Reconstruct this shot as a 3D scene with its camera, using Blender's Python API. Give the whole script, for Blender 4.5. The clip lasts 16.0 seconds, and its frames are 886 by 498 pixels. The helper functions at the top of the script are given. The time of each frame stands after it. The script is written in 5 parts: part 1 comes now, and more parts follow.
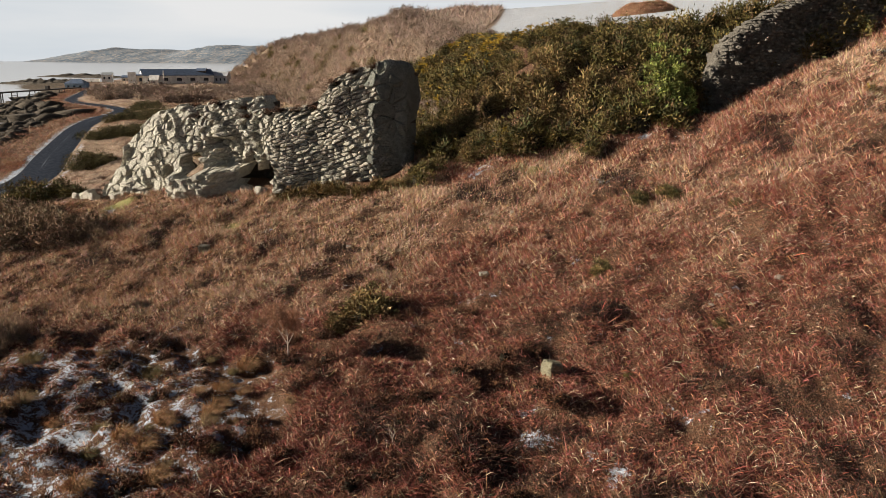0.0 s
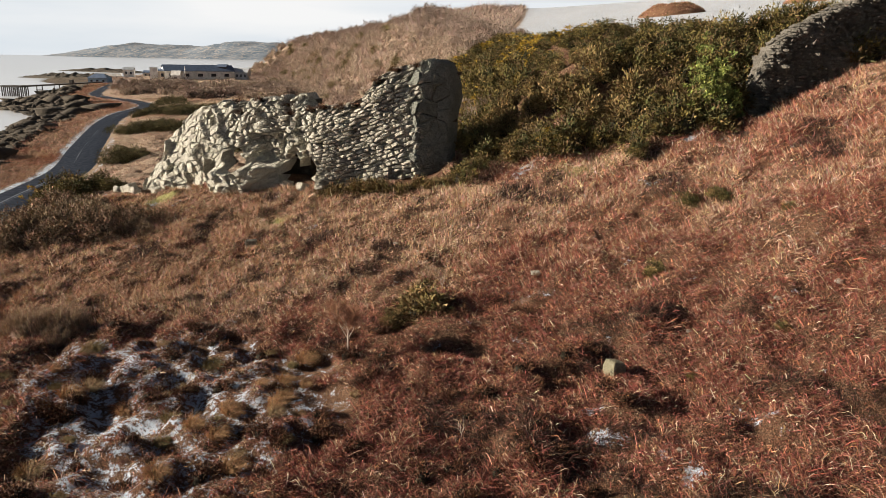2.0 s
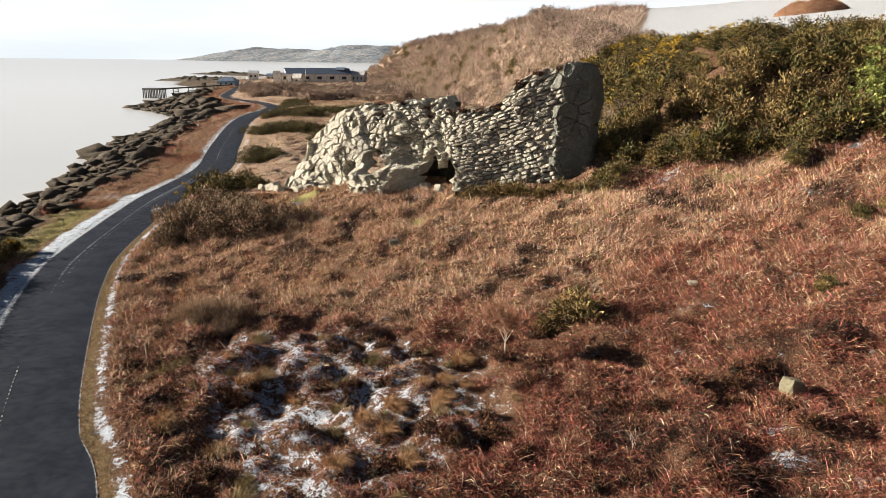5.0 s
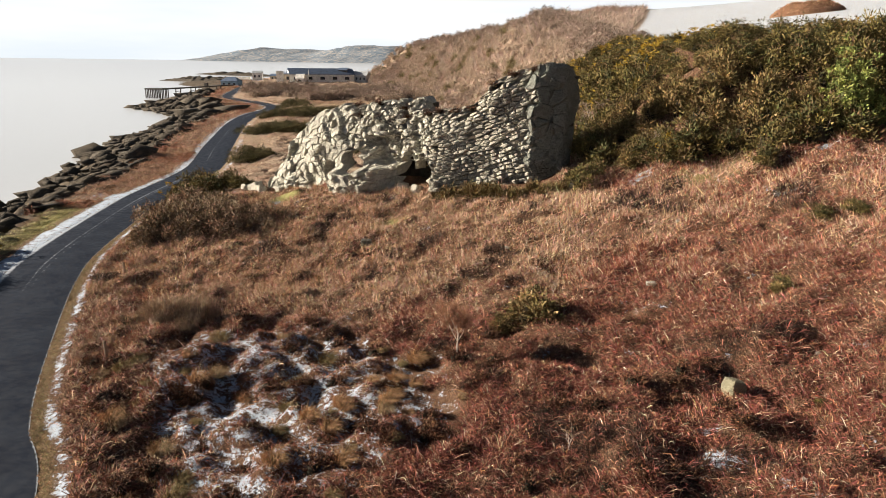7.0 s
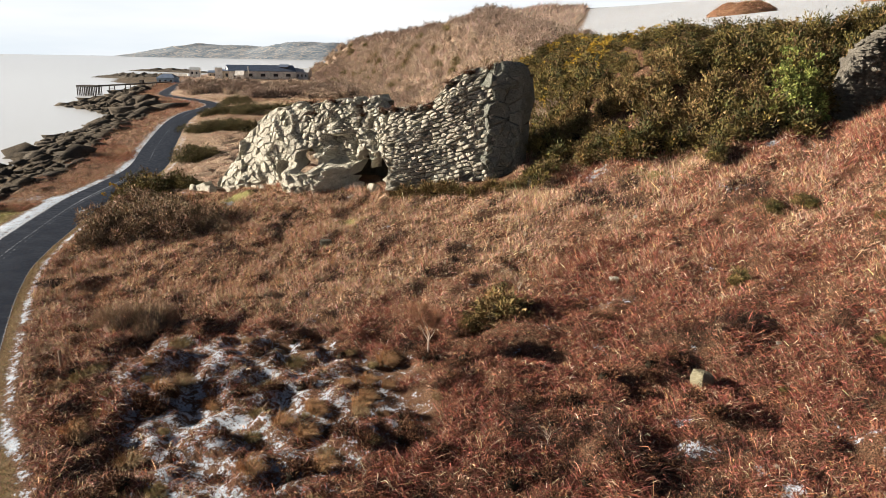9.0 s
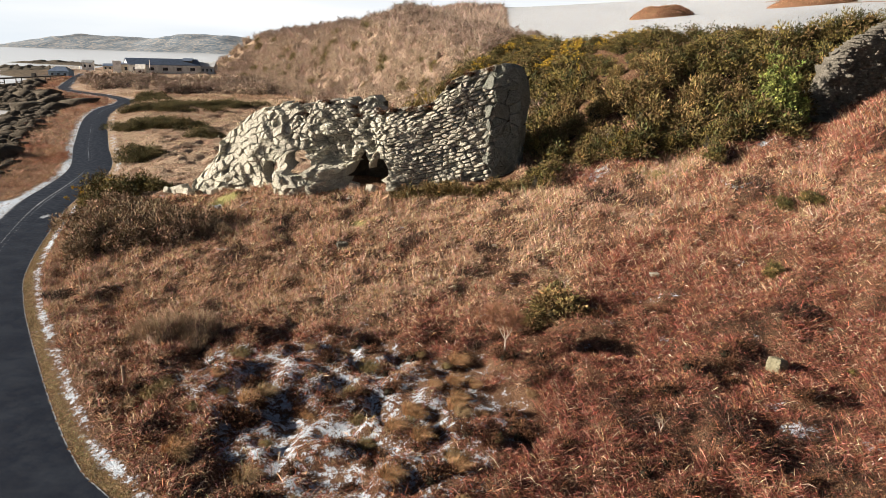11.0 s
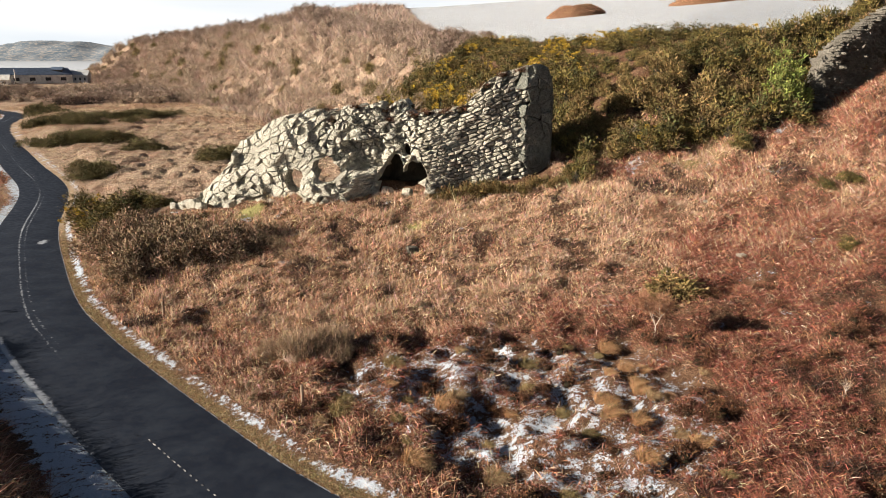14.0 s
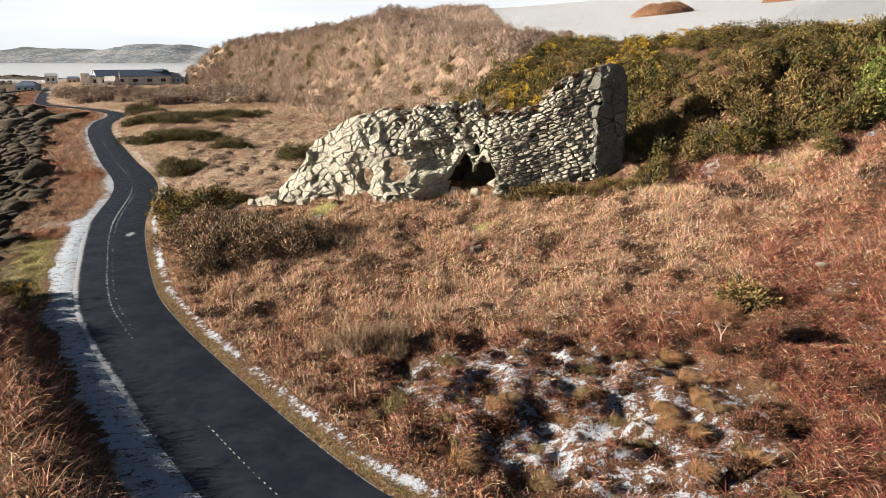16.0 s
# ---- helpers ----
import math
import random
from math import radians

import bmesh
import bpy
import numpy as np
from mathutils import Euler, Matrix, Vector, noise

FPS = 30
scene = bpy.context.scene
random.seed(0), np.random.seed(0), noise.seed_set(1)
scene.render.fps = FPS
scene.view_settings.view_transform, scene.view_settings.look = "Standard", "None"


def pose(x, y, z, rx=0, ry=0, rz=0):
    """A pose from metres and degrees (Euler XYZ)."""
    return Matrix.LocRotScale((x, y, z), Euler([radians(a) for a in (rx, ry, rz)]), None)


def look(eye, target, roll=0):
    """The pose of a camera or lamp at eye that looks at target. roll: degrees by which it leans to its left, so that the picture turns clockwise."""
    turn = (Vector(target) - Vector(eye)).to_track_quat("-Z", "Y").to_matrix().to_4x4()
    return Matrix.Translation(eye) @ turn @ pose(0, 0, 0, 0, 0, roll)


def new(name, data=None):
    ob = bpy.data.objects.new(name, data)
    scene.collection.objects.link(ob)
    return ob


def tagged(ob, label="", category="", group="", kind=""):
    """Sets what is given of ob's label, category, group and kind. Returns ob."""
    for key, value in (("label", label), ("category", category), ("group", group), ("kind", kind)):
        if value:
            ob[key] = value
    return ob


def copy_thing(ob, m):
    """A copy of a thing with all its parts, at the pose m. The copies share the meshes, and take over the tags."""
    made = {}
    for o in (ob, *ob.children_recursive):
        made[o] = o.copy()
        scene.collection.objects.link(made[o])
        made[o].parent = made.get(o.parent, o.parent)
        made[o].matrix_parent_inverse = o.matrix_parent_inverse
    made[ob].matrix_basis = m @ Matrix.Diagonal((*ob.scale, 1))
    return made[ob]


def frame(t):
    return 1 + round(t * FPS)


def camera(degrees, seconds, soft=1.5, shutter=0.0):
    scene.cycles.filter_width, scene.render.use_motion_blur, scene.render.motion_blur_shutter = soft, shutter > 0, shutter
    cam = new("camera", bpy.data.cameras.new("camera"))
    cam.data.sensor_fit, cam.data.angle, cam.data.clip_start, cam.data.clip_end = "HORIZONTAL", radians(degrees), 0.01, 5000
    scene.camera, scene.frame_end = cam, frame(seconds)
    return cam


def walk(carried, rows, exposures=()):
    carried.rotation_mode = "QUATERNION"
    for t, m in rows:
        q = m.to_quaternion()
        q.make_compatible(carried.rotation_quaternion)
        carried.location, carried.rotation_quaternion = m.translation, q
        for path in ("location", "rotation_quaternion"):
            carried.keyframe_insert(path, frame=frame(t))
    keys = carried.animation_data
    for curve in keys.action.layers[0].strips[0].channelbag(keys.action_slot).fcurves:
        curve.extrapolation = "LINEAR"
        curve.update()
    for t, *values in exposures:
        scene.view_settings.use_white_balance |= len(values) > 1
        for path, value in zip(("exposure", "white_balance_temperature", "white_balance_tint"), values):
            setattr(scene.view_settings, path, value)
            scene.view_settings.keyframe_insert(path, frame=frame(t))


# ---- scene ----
cam = camera(63.7, 16.0, 0.75)
PATH = [
    (0, (-0.184, 0.401, 15.386), (-0.226, 2.336, 14.879), 0.3),
    (0.5, (-0.387, 0.338, 15.333), (-0.316, 2.272, 14.829), 0.3),
    (1, (-0.612, 0.291, 15.316), (-0.502, 2.224, 14.812), 0.5),
    (1.5, (-1.48, 0.151, 15.383), (-1.458, 2.086, 14.875), 0.8),
    (2, (-2.415, -0.008, 15.396), (-2.493, 1.924, 14.886), 1.0),
    (2.5, (-3.423, -0.141, 15.384), (-3.554, 1.788, 14.873), 0.8),
    (3, (-4.015, -0.235, 15.368), (-4.163, 1.694, 14.859), 0.7),
    (3.5, (-4.511, -0.372, 15.395), (-4.748, 1.547, 14.885), 0.8),
    (4, (-4.957, -0.391, 15.391), (-5.277, 1.516, 14.88), 1.0),
    (4.2, (-5.222, -0.395, 15.434), (-5.555, 1.509, 14.923), 0.9),
    (6.3, (-4.031, -0.353, 15.502), (-4.409, 1.544, 14.995), 0.6),
    (6.5, (-3.556, -0.271, 15.506), (-3.933, 1.626, 14.999), 0.6),
    (7, (-2.59, -0.065, 15.521), (-2.97, 1.832, 15.013), 0.7),
    (7.5, (-2.077, 0.064, 15.564), (-2.461, 1.959, 15.053), 0.8),
    (8, (-2.073, 0.147, 15.561), (-2.459, 2.041, 15.05), 0.9),
    (8.5, (-2.454, 0.179, 15.579), (-2.721, 2.094, 15.07), 1.1),
    (8.7, (-2.961, 0.082, 15.572), (-3.208, 2.0, 15.061), 1.0),
    (10.8, (-11.02, -1.097, 15.885), (-11.005, 0.835, 15.366), 1.7),
    (11, (-12.2, -1.153, 15.863), (-12.153, 0.778, 15.345), 1.7),
    (11.5, (-15.36, -1.288, 15.864), (-15.231, 0.639, 15.346), 1.6),
    (12, (-18.415, -1.211, 15.868), (-18.192, 0.708, 15.351), 1.3),
    (12.5, (-21.019, -1.04, 15.867), (-20.716, 0.869, 15.352), 1.0),
    (13, (-23.077, -0.841, 15.86), (-22.714, 1.057, 15.346), 0.7),
    (13.5, (-24.69, -0.646, 15.842), (-24.283, 1.243, 15.328), 0.4),
    (14, (-25.883, -0.527, 15.823), (-25.509, 1.37, 15.311), 0.3),
    (14.5, (-26.34, -0.395, 15.808), (-26.059, 1.518, 15.296), 0.2),
    (15, (-26.353, -0.384, 15.798), (-26.108, 1.534, 15.287), 0.1),
    (15.5, (-25.812, -0.459, 15.781), (-25.617, 1.465, 15.27), 0.1),
    (16, (-24.73, -0.619, 15.79), (-24.579, 1.308, 15.279), -0.0),
]
walk(cam, [(t, look(eye, target, roll)) for t, eye, target, roll in PATH], exposures=[(0.0, 1.06), (1.5, 1.15), (2.5, 1.4), (3.5, 1.55), (8.5, 1.52), (11.0, 1.47), (16.0, 1.47)])

# ---- light ----
SUN_FROM = Vector((-0.95, -0.09, 0.31)).normalized()
sun = new("sun", bpy.data.lights.new("sun", "SUN"))
sun.data.energy, sun.data.angle, sun.data.color = 5.0, radians(0.6), (1.0, 0.88, 0.74)
sun.matrix_world = look(SUN_FROM * 100, (0, 0, 0))

world = bpy.data.worlds.new("sky")
scene.world = world
world.use_nodes = True
wn, wl = world.node_tree.nodes, world.node_tree.links
wn.clear()
w_out, w_bg = wn.new("ShaderNodeOutputWorld"), wn.new("ShaderNodeBackground")
w_sky, w_mix, w_tc = wn.new("ShaderNodeTexSky"), wn.new("ShaderNodeMix"), wn.new("ShaderNodeTexCoord")
w_map, w_noise, w_ramp = wn.new("ShaderNodeMapping"), wn.new("ShaderNodeTexNoise"), wn.new("ShaderNodeValToRGB")
w_sky.sky_type, w_sky.sun_disc = "NISHITA", False
w_sky.sun_elevation = math.asin(SUN_FROM.z)
w_sky.sun_rotation = math.atan2(SUN_FROM.x, SUN_FROM.y)
w_sky.dust_density, w_sky.air_density = 0.6, 0.7
w_map.inputs["Scale"].default_value = (1.2, 1.2, 9.0)
w_noise.inputs["Scale"].default_value, w_noise.inputs["Detail"].default_value = 1.6, 6.0
w_ramp.color_ramp.elements[0].position, w_ramp.color_ramp.elements[1].position = 0.36, 0.66
w_ramp.color_ramp.elements[0].color, w_ramp.color_ramp.elements[1].color = (17.5, 18.9, 20.2, 1), (22.6, 22.6, 22.6, 1)
w_mix.data_type = "RGBA"
wl.new(w_tc.outputs["Generated"], w_map.inputs["Vector"])
wl.new(w_map.outputs["Vector"], w_noise.inputs["Vector"])
wl.new(w_noise.outputs["Fac"], w_ramp.inputs["Fac"])
w_sep, w_low = wn.new("ShaderNodeSeparateXYZ"), wn.new("ShaderNodeMapRange")
w_low.inputs["From Min"].default_value, w_low.inputs["From Max"].default_value = 0.075, 0.12
w_low.inputs["To Min"].default_value, w_low.inputs["To Max"].default_value = 1.0, 0.02
wl.new(w_tc.outputs["Generated"], w_sep.inputs["Vector"])
wl.new(w_sep.outputs["Z"], w_low.inputs["Value"])
wl.new(w_ramp.outputs["Color"], w_mix.inputs["B"])
wl.new(w_low.outputs["Result"], w_mix.inputs["Factor"])
wl.new(w_sky.outputs["Color"], w_mix.inputs["A"])
wl.new(w_mix.outputs["Result"], w_bg.inputs["Color"])
w_bg.inputs["Strength"].default_value = 0.017
wl.new(w_bg.outputs["Background"], w_out.inputs["Surface"])


# ---- materials ----
class Mat:
    """A node material with a few short ways to add nodes."""

    def __init__(self, name, rough=0.85, spec=0.3, metal=0.0):
        self.m = bpy.data.materials.new(name)
        self.m.use_nodes = True
        self.n, self.l = self.m.node_tree.nodes, self.m.node_tree.links
        self.b = self.n["Principled BSDF"]
        self.b.inputs["Roughness"].default_value = rough
        self.b.inputs["Specular IOR Level"].default_value = spec
        self.b.inputs["Metallic"].default_value = metal
        self.tc = self.n.new("ShaderNodeTexCoord")

    def put(self, value, socket):
        if isinstance(value, bpy.types.NodeSocket):
            self.l.new(value, socket)
        elif isinstance(value, tuple) and len(value) == 3 and socket.type == "RGBA":
            socket.default_value = (*value, 1)
        else:
            socket.default_value = value

    def noise(self, scale, detail=4.0, stretch=(1, 1, 1), rough=0.55, coords="Object"):
        mp, no = self.n.new("ShaderNodeMapping"), self.n.new("ShaderNodeTexNoise")
        mp.inputs["Scale"].default_value = stretch
        no.inputs["Scale"].default_value, no.inputs["Detail"].default_value, no.inputs["Roughness"].default_value = scale, detail, rough
        self.l.new(self.tc.outputs[coords], mp.inputs["Vector"])
        self.l.new(mp.outputs["Vector"], no.inputs["Vector"])
        return no.outputs["Fac"]

    def voronoi(self, scale, feature="DISTANCE_TO_EDGE", stretch=(1, 1, 1), coords="Object"):
        mp, vo = self.n.new("ShaderNodeMapping"), self.n.new("ShaderNodeTexVoronoi")
        mp.inputs["Scale"].default_value = stretch
        vo.feature = feature
        vo.inputs["Scale"].default_value = scale
        self.l.new(self.tc.outputs[coords], mp.inputs["Vector"])
        self.l.new(mp.outputs["Vector"], vo.inputs["Vector"])
        return vo.outputs["Distance"]

    def attr(self, name, out="Color"):
        a = self.n.new("ShaderNodeAttribute")
        a.attribute_name = name
        return a.outputs[out]

    def obrand(self):
        return self.n.new("ShaderNodeObjectInfo").outputs["Random"]

    def island(self):
        return self.n.new("ShaderNodeNewGeometry").outputs["Random Per Island"]

    def ramp(self, fac, *stops):
        r = self.n.new("ShaderNodeValToRGB")
        e = r.color_ramp.elements
        while len(e) < len(stops):
            e.new(0.5)
        for el, (p, c) in zip(e, stops):
            el.position = p
            el.color = (*c, 1) if isinstance(c, tuple) else (c, c, c, 1)
        self.put(fac, r.inputs["Fac"])
        return r.outputs["Color"]

    def mix(self, fac, a, b, blend="MIX"):
        x = self.n.new("ShaderNodeMix")
        x.data_type, x.blend_type = "RGBA", blend
        self.put(fac, x.inputs["Factor"])
        self.put(a, x.inputs["A"])
        self.put(b, x.inputs["B"])
        return x.outputs["Result"]

    def math(self, op, a, b=0.0):
        x = self.n.new("ShaderNodeMath")
        x.operation = op
        self.put(a, x.inputs[0])
        self.put(b, x.inputs[1])
        return x.outputs[0]

    def color(self, c):
        self.put(c, self.b.inputs["Base Color"])
        return self

    def rough(self, c):
        self.put(c, self.b.inputs["Roughness"])
        return self

    def bump(self, h, strength=0.4, dist=0.05):
        bu = self.n.new("ShaderNodeBump")
        bu.inputs["Strength"].default_value, bu.inputs["Distance"].default_value = strength, dist
        self.put(h, bu.inputs["Height"])
        self.l.new(bu.outputs["Normal"], self.b.inputs["Normal"])
        return self


# ---- the lie of the land ----
def lattice(ix, iy, seed):
    h = (ix.astype(np.int64) * 374761393 + iy.astype(np.int64) * 668265263 + seed * 974711) & 0x7FFFFFFF
    h = ((h ^ (h >> 13)) * 1274126177) & 0x7FFFFFFF
    return ((h ^ (h >> 16)) & 0xFFFF) / 65535.0


def vnoise(x, y, size, seed=0):
    """Smooth noise from -1 to 1 with lumps of about that size in metres."""
    x, y = np.asarray(x, float) / size, np.asarray(y, float) / size
    ix, iy = np.floor(x), np.floor(y)
    fx, fy = x - ix, y - iy
    fx, fy = fx * fx * (3 - 2 * fx), fy * fy * (3 - 2 * fy)
    a, b = lattice(ix, iy, seed), lattice(ix + 1, iy, seed)
    c, d = lattice(ix, iy + 1, seed), lattice(ix + 1, iy + 1, seed)
    return ((a * (1 - fx) + b * fx) * (1 - fy) + (c * (1 - fx) + d * fx) * fy) * 2 - 1


def step(a, b, v):
    t = np.clip((np.asarray(v, float) - a) / (b - a), 0, 1)
    return t * t * (3 - 2 * t)


def smooth_line(pts, n=8):
    """A Catmull-Rom line through the points."""
    p = np.array(pts, float)
    p = np.vstack([2 * p[0] - p[1], p, 2 * p[-1] - p[-2]])
    out = []
    for i in range(1, len(p) - 2):
        for t in np.arange(n) / n:
            a, b, c, d = p[i - 1], p[i], p[i + 1], p[i + 2]
            out.append(0.5 * (2 * b + (c - a) * t + (2 * a - 5 * b + 4 * c - d) * t * t + (3 * b - a - 3 * c + d) * t ** 3))
    return np.array(out + [p[-2]])


def line_distance(x, y, line):
    """Distance to a line in plan, positive to the right of its run."""
    x, y = np.asarray(x, float), np.asarray(y, float)
    best, side = np.full(x.shape, 1e18), np.ones(x.shape)
    for (ax, ay), (bx, by) in zip(line[:-1], line[1:]):
        dx, dy = bx - ax, by - ay
        t = np.clip(((x - ax) * dx + (y - ay) * dy) / (dx * dx + dy * dy), 0, 1)
        ex, ey = x - ax - t * dx, y - ay - t * dy
        q = ex * ex + ey * ey
        near = q < best
        best = np.where(near, q, best)
        side = np.where(near, np.where(dx * (y - ay) - dy * (x - ax) > 0, -1.0, 1.0), side)
    return np.sqrt(best) * side


ROAD_HALF = 2.65
ROAD = smooth_line([(-6, -14), (-15, 4), (-23.5, 17.6), (-27.5, 22.0), (-31.15, 27.0), (-36.95, 35.9), (-40.4, 41.6), (-43.5, 47.6), (-47.2, 57.4), (-51.8, 71.5), (-57.7, 95),
                    (-69.4, 121.3), (-88.6, 166), (-98.6, 195), (-103, 216), (-110, 234), (-126, 254), (-151, 281), (-173, 328), (-204, 402), (-226, 456), (-250, 520)])
FOOT = smooth_line([(120, 40), (60, 56), (30, 57.5), (19, 56), (8, 56.5), (0.5, 60), (-6, 69), (-13, 85), (-20, 106), (-27, 150), (-40, 205), (-96, 350), (-146, 470), (-176, 560), (-100, 680), (120, 900), (500, 1600)], 4)
SHORE_AT = [-100, 60, 76, 90, 112, 148, 174, 201, 215, 232, 253, 275, 292, 345, 430, 520, 640, 760]
SHORE_OUT = [20, 20, 19.5, 22, 23.5, 25, 23.5, 25, 30, 34, 34, 28, 24, 26, 30, 70, 130, 10]
SEA = -3.0
BANK_AT, BANK_WIDE = [50, 64, 100, 170, 300, 500], [9, 13, 22, 28, 46, 40]


GREENS = ((-30.7, 62.9, 1.6), (-17.8, 53.8, 1.2))  # mossy turf below the crag


def road_side(x, y):
    return line_distance(x, y, ROAD)


def hill_side(x, y):
    return line_distance(x, y, FOOT)


def lay(x, y, lumps=True):
    """Height of the land, with the distances to the road and to the hill's foot."""
    x, y = np.asarray(x, float), np.asarray(y, float)
    d, e = road_side(x, y), hill_side(x, y)
    X, Y = np.clip(x, -60, 38) / 30, (np.clip(y, 8, 64) - 40) / 30
    field = 3.577 + 5.625 * X + 5.1 * Y + 2.503 * X * X + 4.224 * X * Y + 2.325 * Y * Y + 0.262 * X ** 3 + 0.709 * X * X * Y
    field = np.maximum(field, 0.15)
    field = field - 1.5 * np.exp(-((x - 18.5) / 4) ** 2 - ((y - 56.5) / 3.2) ** 2) - 1.5 * np.exp(-((x - 28) / 6) ** 2 - ((y - 57) / 3.5) ** 2)
    moor = 1.0 + 0.6 * vnoise(x, y, 60, 3)
    field = moor + (field - moor) * np.where(y > 64, np.exp(-(np.maximum(y, 64) - 64) / 22), 1)
    land = field * step(ROAD_HALF + 0.8, 11, d) + 0.15 * step(2.6, 4, d)
    wide = np.interp(y, BANK_AT, BANK_WIDE)
    past = np.clip(e - wide, 0, 500)
    top = np.interp(y, [50, 64, 80, 100, 130, 170, 300, 600], [17.6, 18.3, 17.9, 18.0, 19.2, 22.0, 29.5, 26]) + 0.115 * np.minimum(past, 90) + 0.03 * np.clip(past - 90, 0, 400)
    top = top + 1.6 * vnoise(x, y, 45, 8) * step(10, 60, e) + 4.0 * np.exp(-((x + 17) ** 2 + (y - 290) ** 2) / 1500)
    rise = step(0, 1, e / wide) * 0.6 + np.clip(e / wide, 0, 1) * 0.4
    land = np.where(e > 0, np.maximum(land, land + rise * (top - land)), land)
    out = np.interp(y, SHORE_AT, SHORE_OUT)
    out = out * (1 + 0.09 * vnoise(x, y, 14, 5) + 0.09 * vnoise(x, y, 6, 6))
    s = -d
    left = -0.05 - 0.25 * step(3, 6, s) - 0.9 * step(0.35, 0.8, s / out) - 2.2 * step(0.7, 1.05, s / out) - 4 * step(1.02, 1.7, s / out)
    left = left + step(4.8, 7.4, s) * step(0.8, 0.45, s / out) * (1.4 * step(50, 40, y) + 0.35 * step(60, 52, y))
    z = np.where(d > 0, land, left)
    z = np.where(e < 0, z - 7 * step(640, 720, y - 0.2 * x - 60), z)
    if lumps:
        on = np.where(d > 0, step(3.6, 7, d), step(4.5, 8, s))
        on = on * np.where(d > 0, step(26, 8, e), 1)
        small = 0.29 * vnoise(x, y, 0.9, 11) + 0.28 * vnoise(x, y, 2.0, 12) + 0.22 * vnoise(x, y, 5.5, 13)
        bog = boggy(x, y)
        z = z + on * (small * (1 + 0.5 * bog) - 0.1 * bog)
        rocks = step(0.36, 0.58, s / out) * (d < 0) * np.where(y < 480, 1, 0.5)
        z = z + rocks * (0.5 * np.abs(vnoise(x + 0.5 * y, y, 5, 21)) + 0.45 * vnoise(x, y, 1.7, 22) + 0.25 * vnoise(x, y, 0.8, 23) - 0.25)
        bank = np.exp(-((d - 3.9) / 0.5) ** 2) * 0.10 * (1 + vnoise(x, y, 1.3, 31))
        z = z + np.where(d > 0, bank, 0)
    z = np.where((d < ROAD_HALF - 0.05) & (d > -ROAD_HALF - 0.3), np.minimum(z, -0.10), z)
    return z, d, e


def boggy(x, y):
    """How wet and tussocky the ground is, 0 to 1: the low corner by the road."""
    return step(11.0, 6.5, np.hypot((np.asarray(x) + 18.0) / 1.2, np.asarray(y) - 27.0))


# ---- building helpers ----
def mesh_object(name, verts, faces, material, parent=None, label="", tint=None, smooth=False):
    me = bpy.data.meshes.new(name)
    me.from_pydata([tuple(v) for v in verts] if not isinstance(verts, np.ndarray) else verts.tolist(), [], faces if not isinstance(faces, np.ndarray) else faces.tolist())
    if material:
        me.materials.append(material.m)
    if tint is not None:
        a = me.attributes.new("tint", "FLOAT_COLOR", "POINT")
        a.data.foreach_set("color", np.hstack([tint, np.ones((len(tint), 1))]).astype(np.float32).ravel())
    if smooth:
        me.polygons.foreach_set("use_smooth", [True] * len(me.polygons))
    ob = new(name, me)
    if parent:
        ob.parent = parent
    if label:
        ob["label"] = label
    return ob


def part(name, bm, material, parent=None, label="", smooth=False):
    """Links a bmesh as one mesh object under a thing or a part."""
    me = bpy.data.meshes.new(name)
    bm.to_mesh(me)
    bm.free()
    me.materials.append(material.m)
    if smooth:
        me.polygons.foreach_set("use_smooth", [True] * len(me.polygons))
    ob = new(name, me)
    if parent:
        ob.parent = parent
    if label:
        ob["label"] = label
    return ob


def tri_mesh(name, verts, tris, material, tint=None, parent=None):
    """A mesh of triangles straight from arrays."""
    me = bpy.data.meshes.new(name)
    verts, tris = np.asarray(verts, np.float32), np.asarray(tris, np.int32)
    me.vertices.add(len(verts))
    me.vertices.foreach_set("co", verts.ravel())
    me.loops.add(tris.size)
    me.loops.foreach_set("vertex_index", tris.ravel())
    me.polygons.add(len(tris))
    me.polygons.foreach_set("loop_start", np.arange(0, tris.size, 3, dtype=np.int32))
    me.update(calc_edges=True)
    me.materials.append(material.m)
    if tint is not None:
        a = me.attributes.new("tint", "FLOAT_COLOR", "POINT")
        a.data.foreach_set("color", np.hstack([tint, np.ones((len(tint), 1))]).astype(np.float32).ravel())
    ob = new(name, me)
    if parent:
        ob.parent = parent
    return ob


def box_bm(sx, sy, sz, at=(0, 0, 0), bevel=0.0, turn=0.0):
    bm = bmesh.new()
    bmesh.ops.create_cube(bm, size=1.0, matrix=Matrix.Translation(at) @ Matrix.Rotation(turn, 4, "Z") @ Matrix.Diagonal((sx, sy, sz, 1)))
    if bevel:
        bmesh.ops.bevel(bm, geom=bm.edges[:], offset=bevel, segments=1, affect="EDGES")
    return bm


def empty(name, at, label, category, group="", turn=0.0):
    ob = new(name)
    ob.matrix_world = Matrix.Translation(at) @ Matrix.Rotation(turn, 4, "Z")
    return tagged(ob, label, category, group)


rng = np.random.default_rng(7)

# surfaces

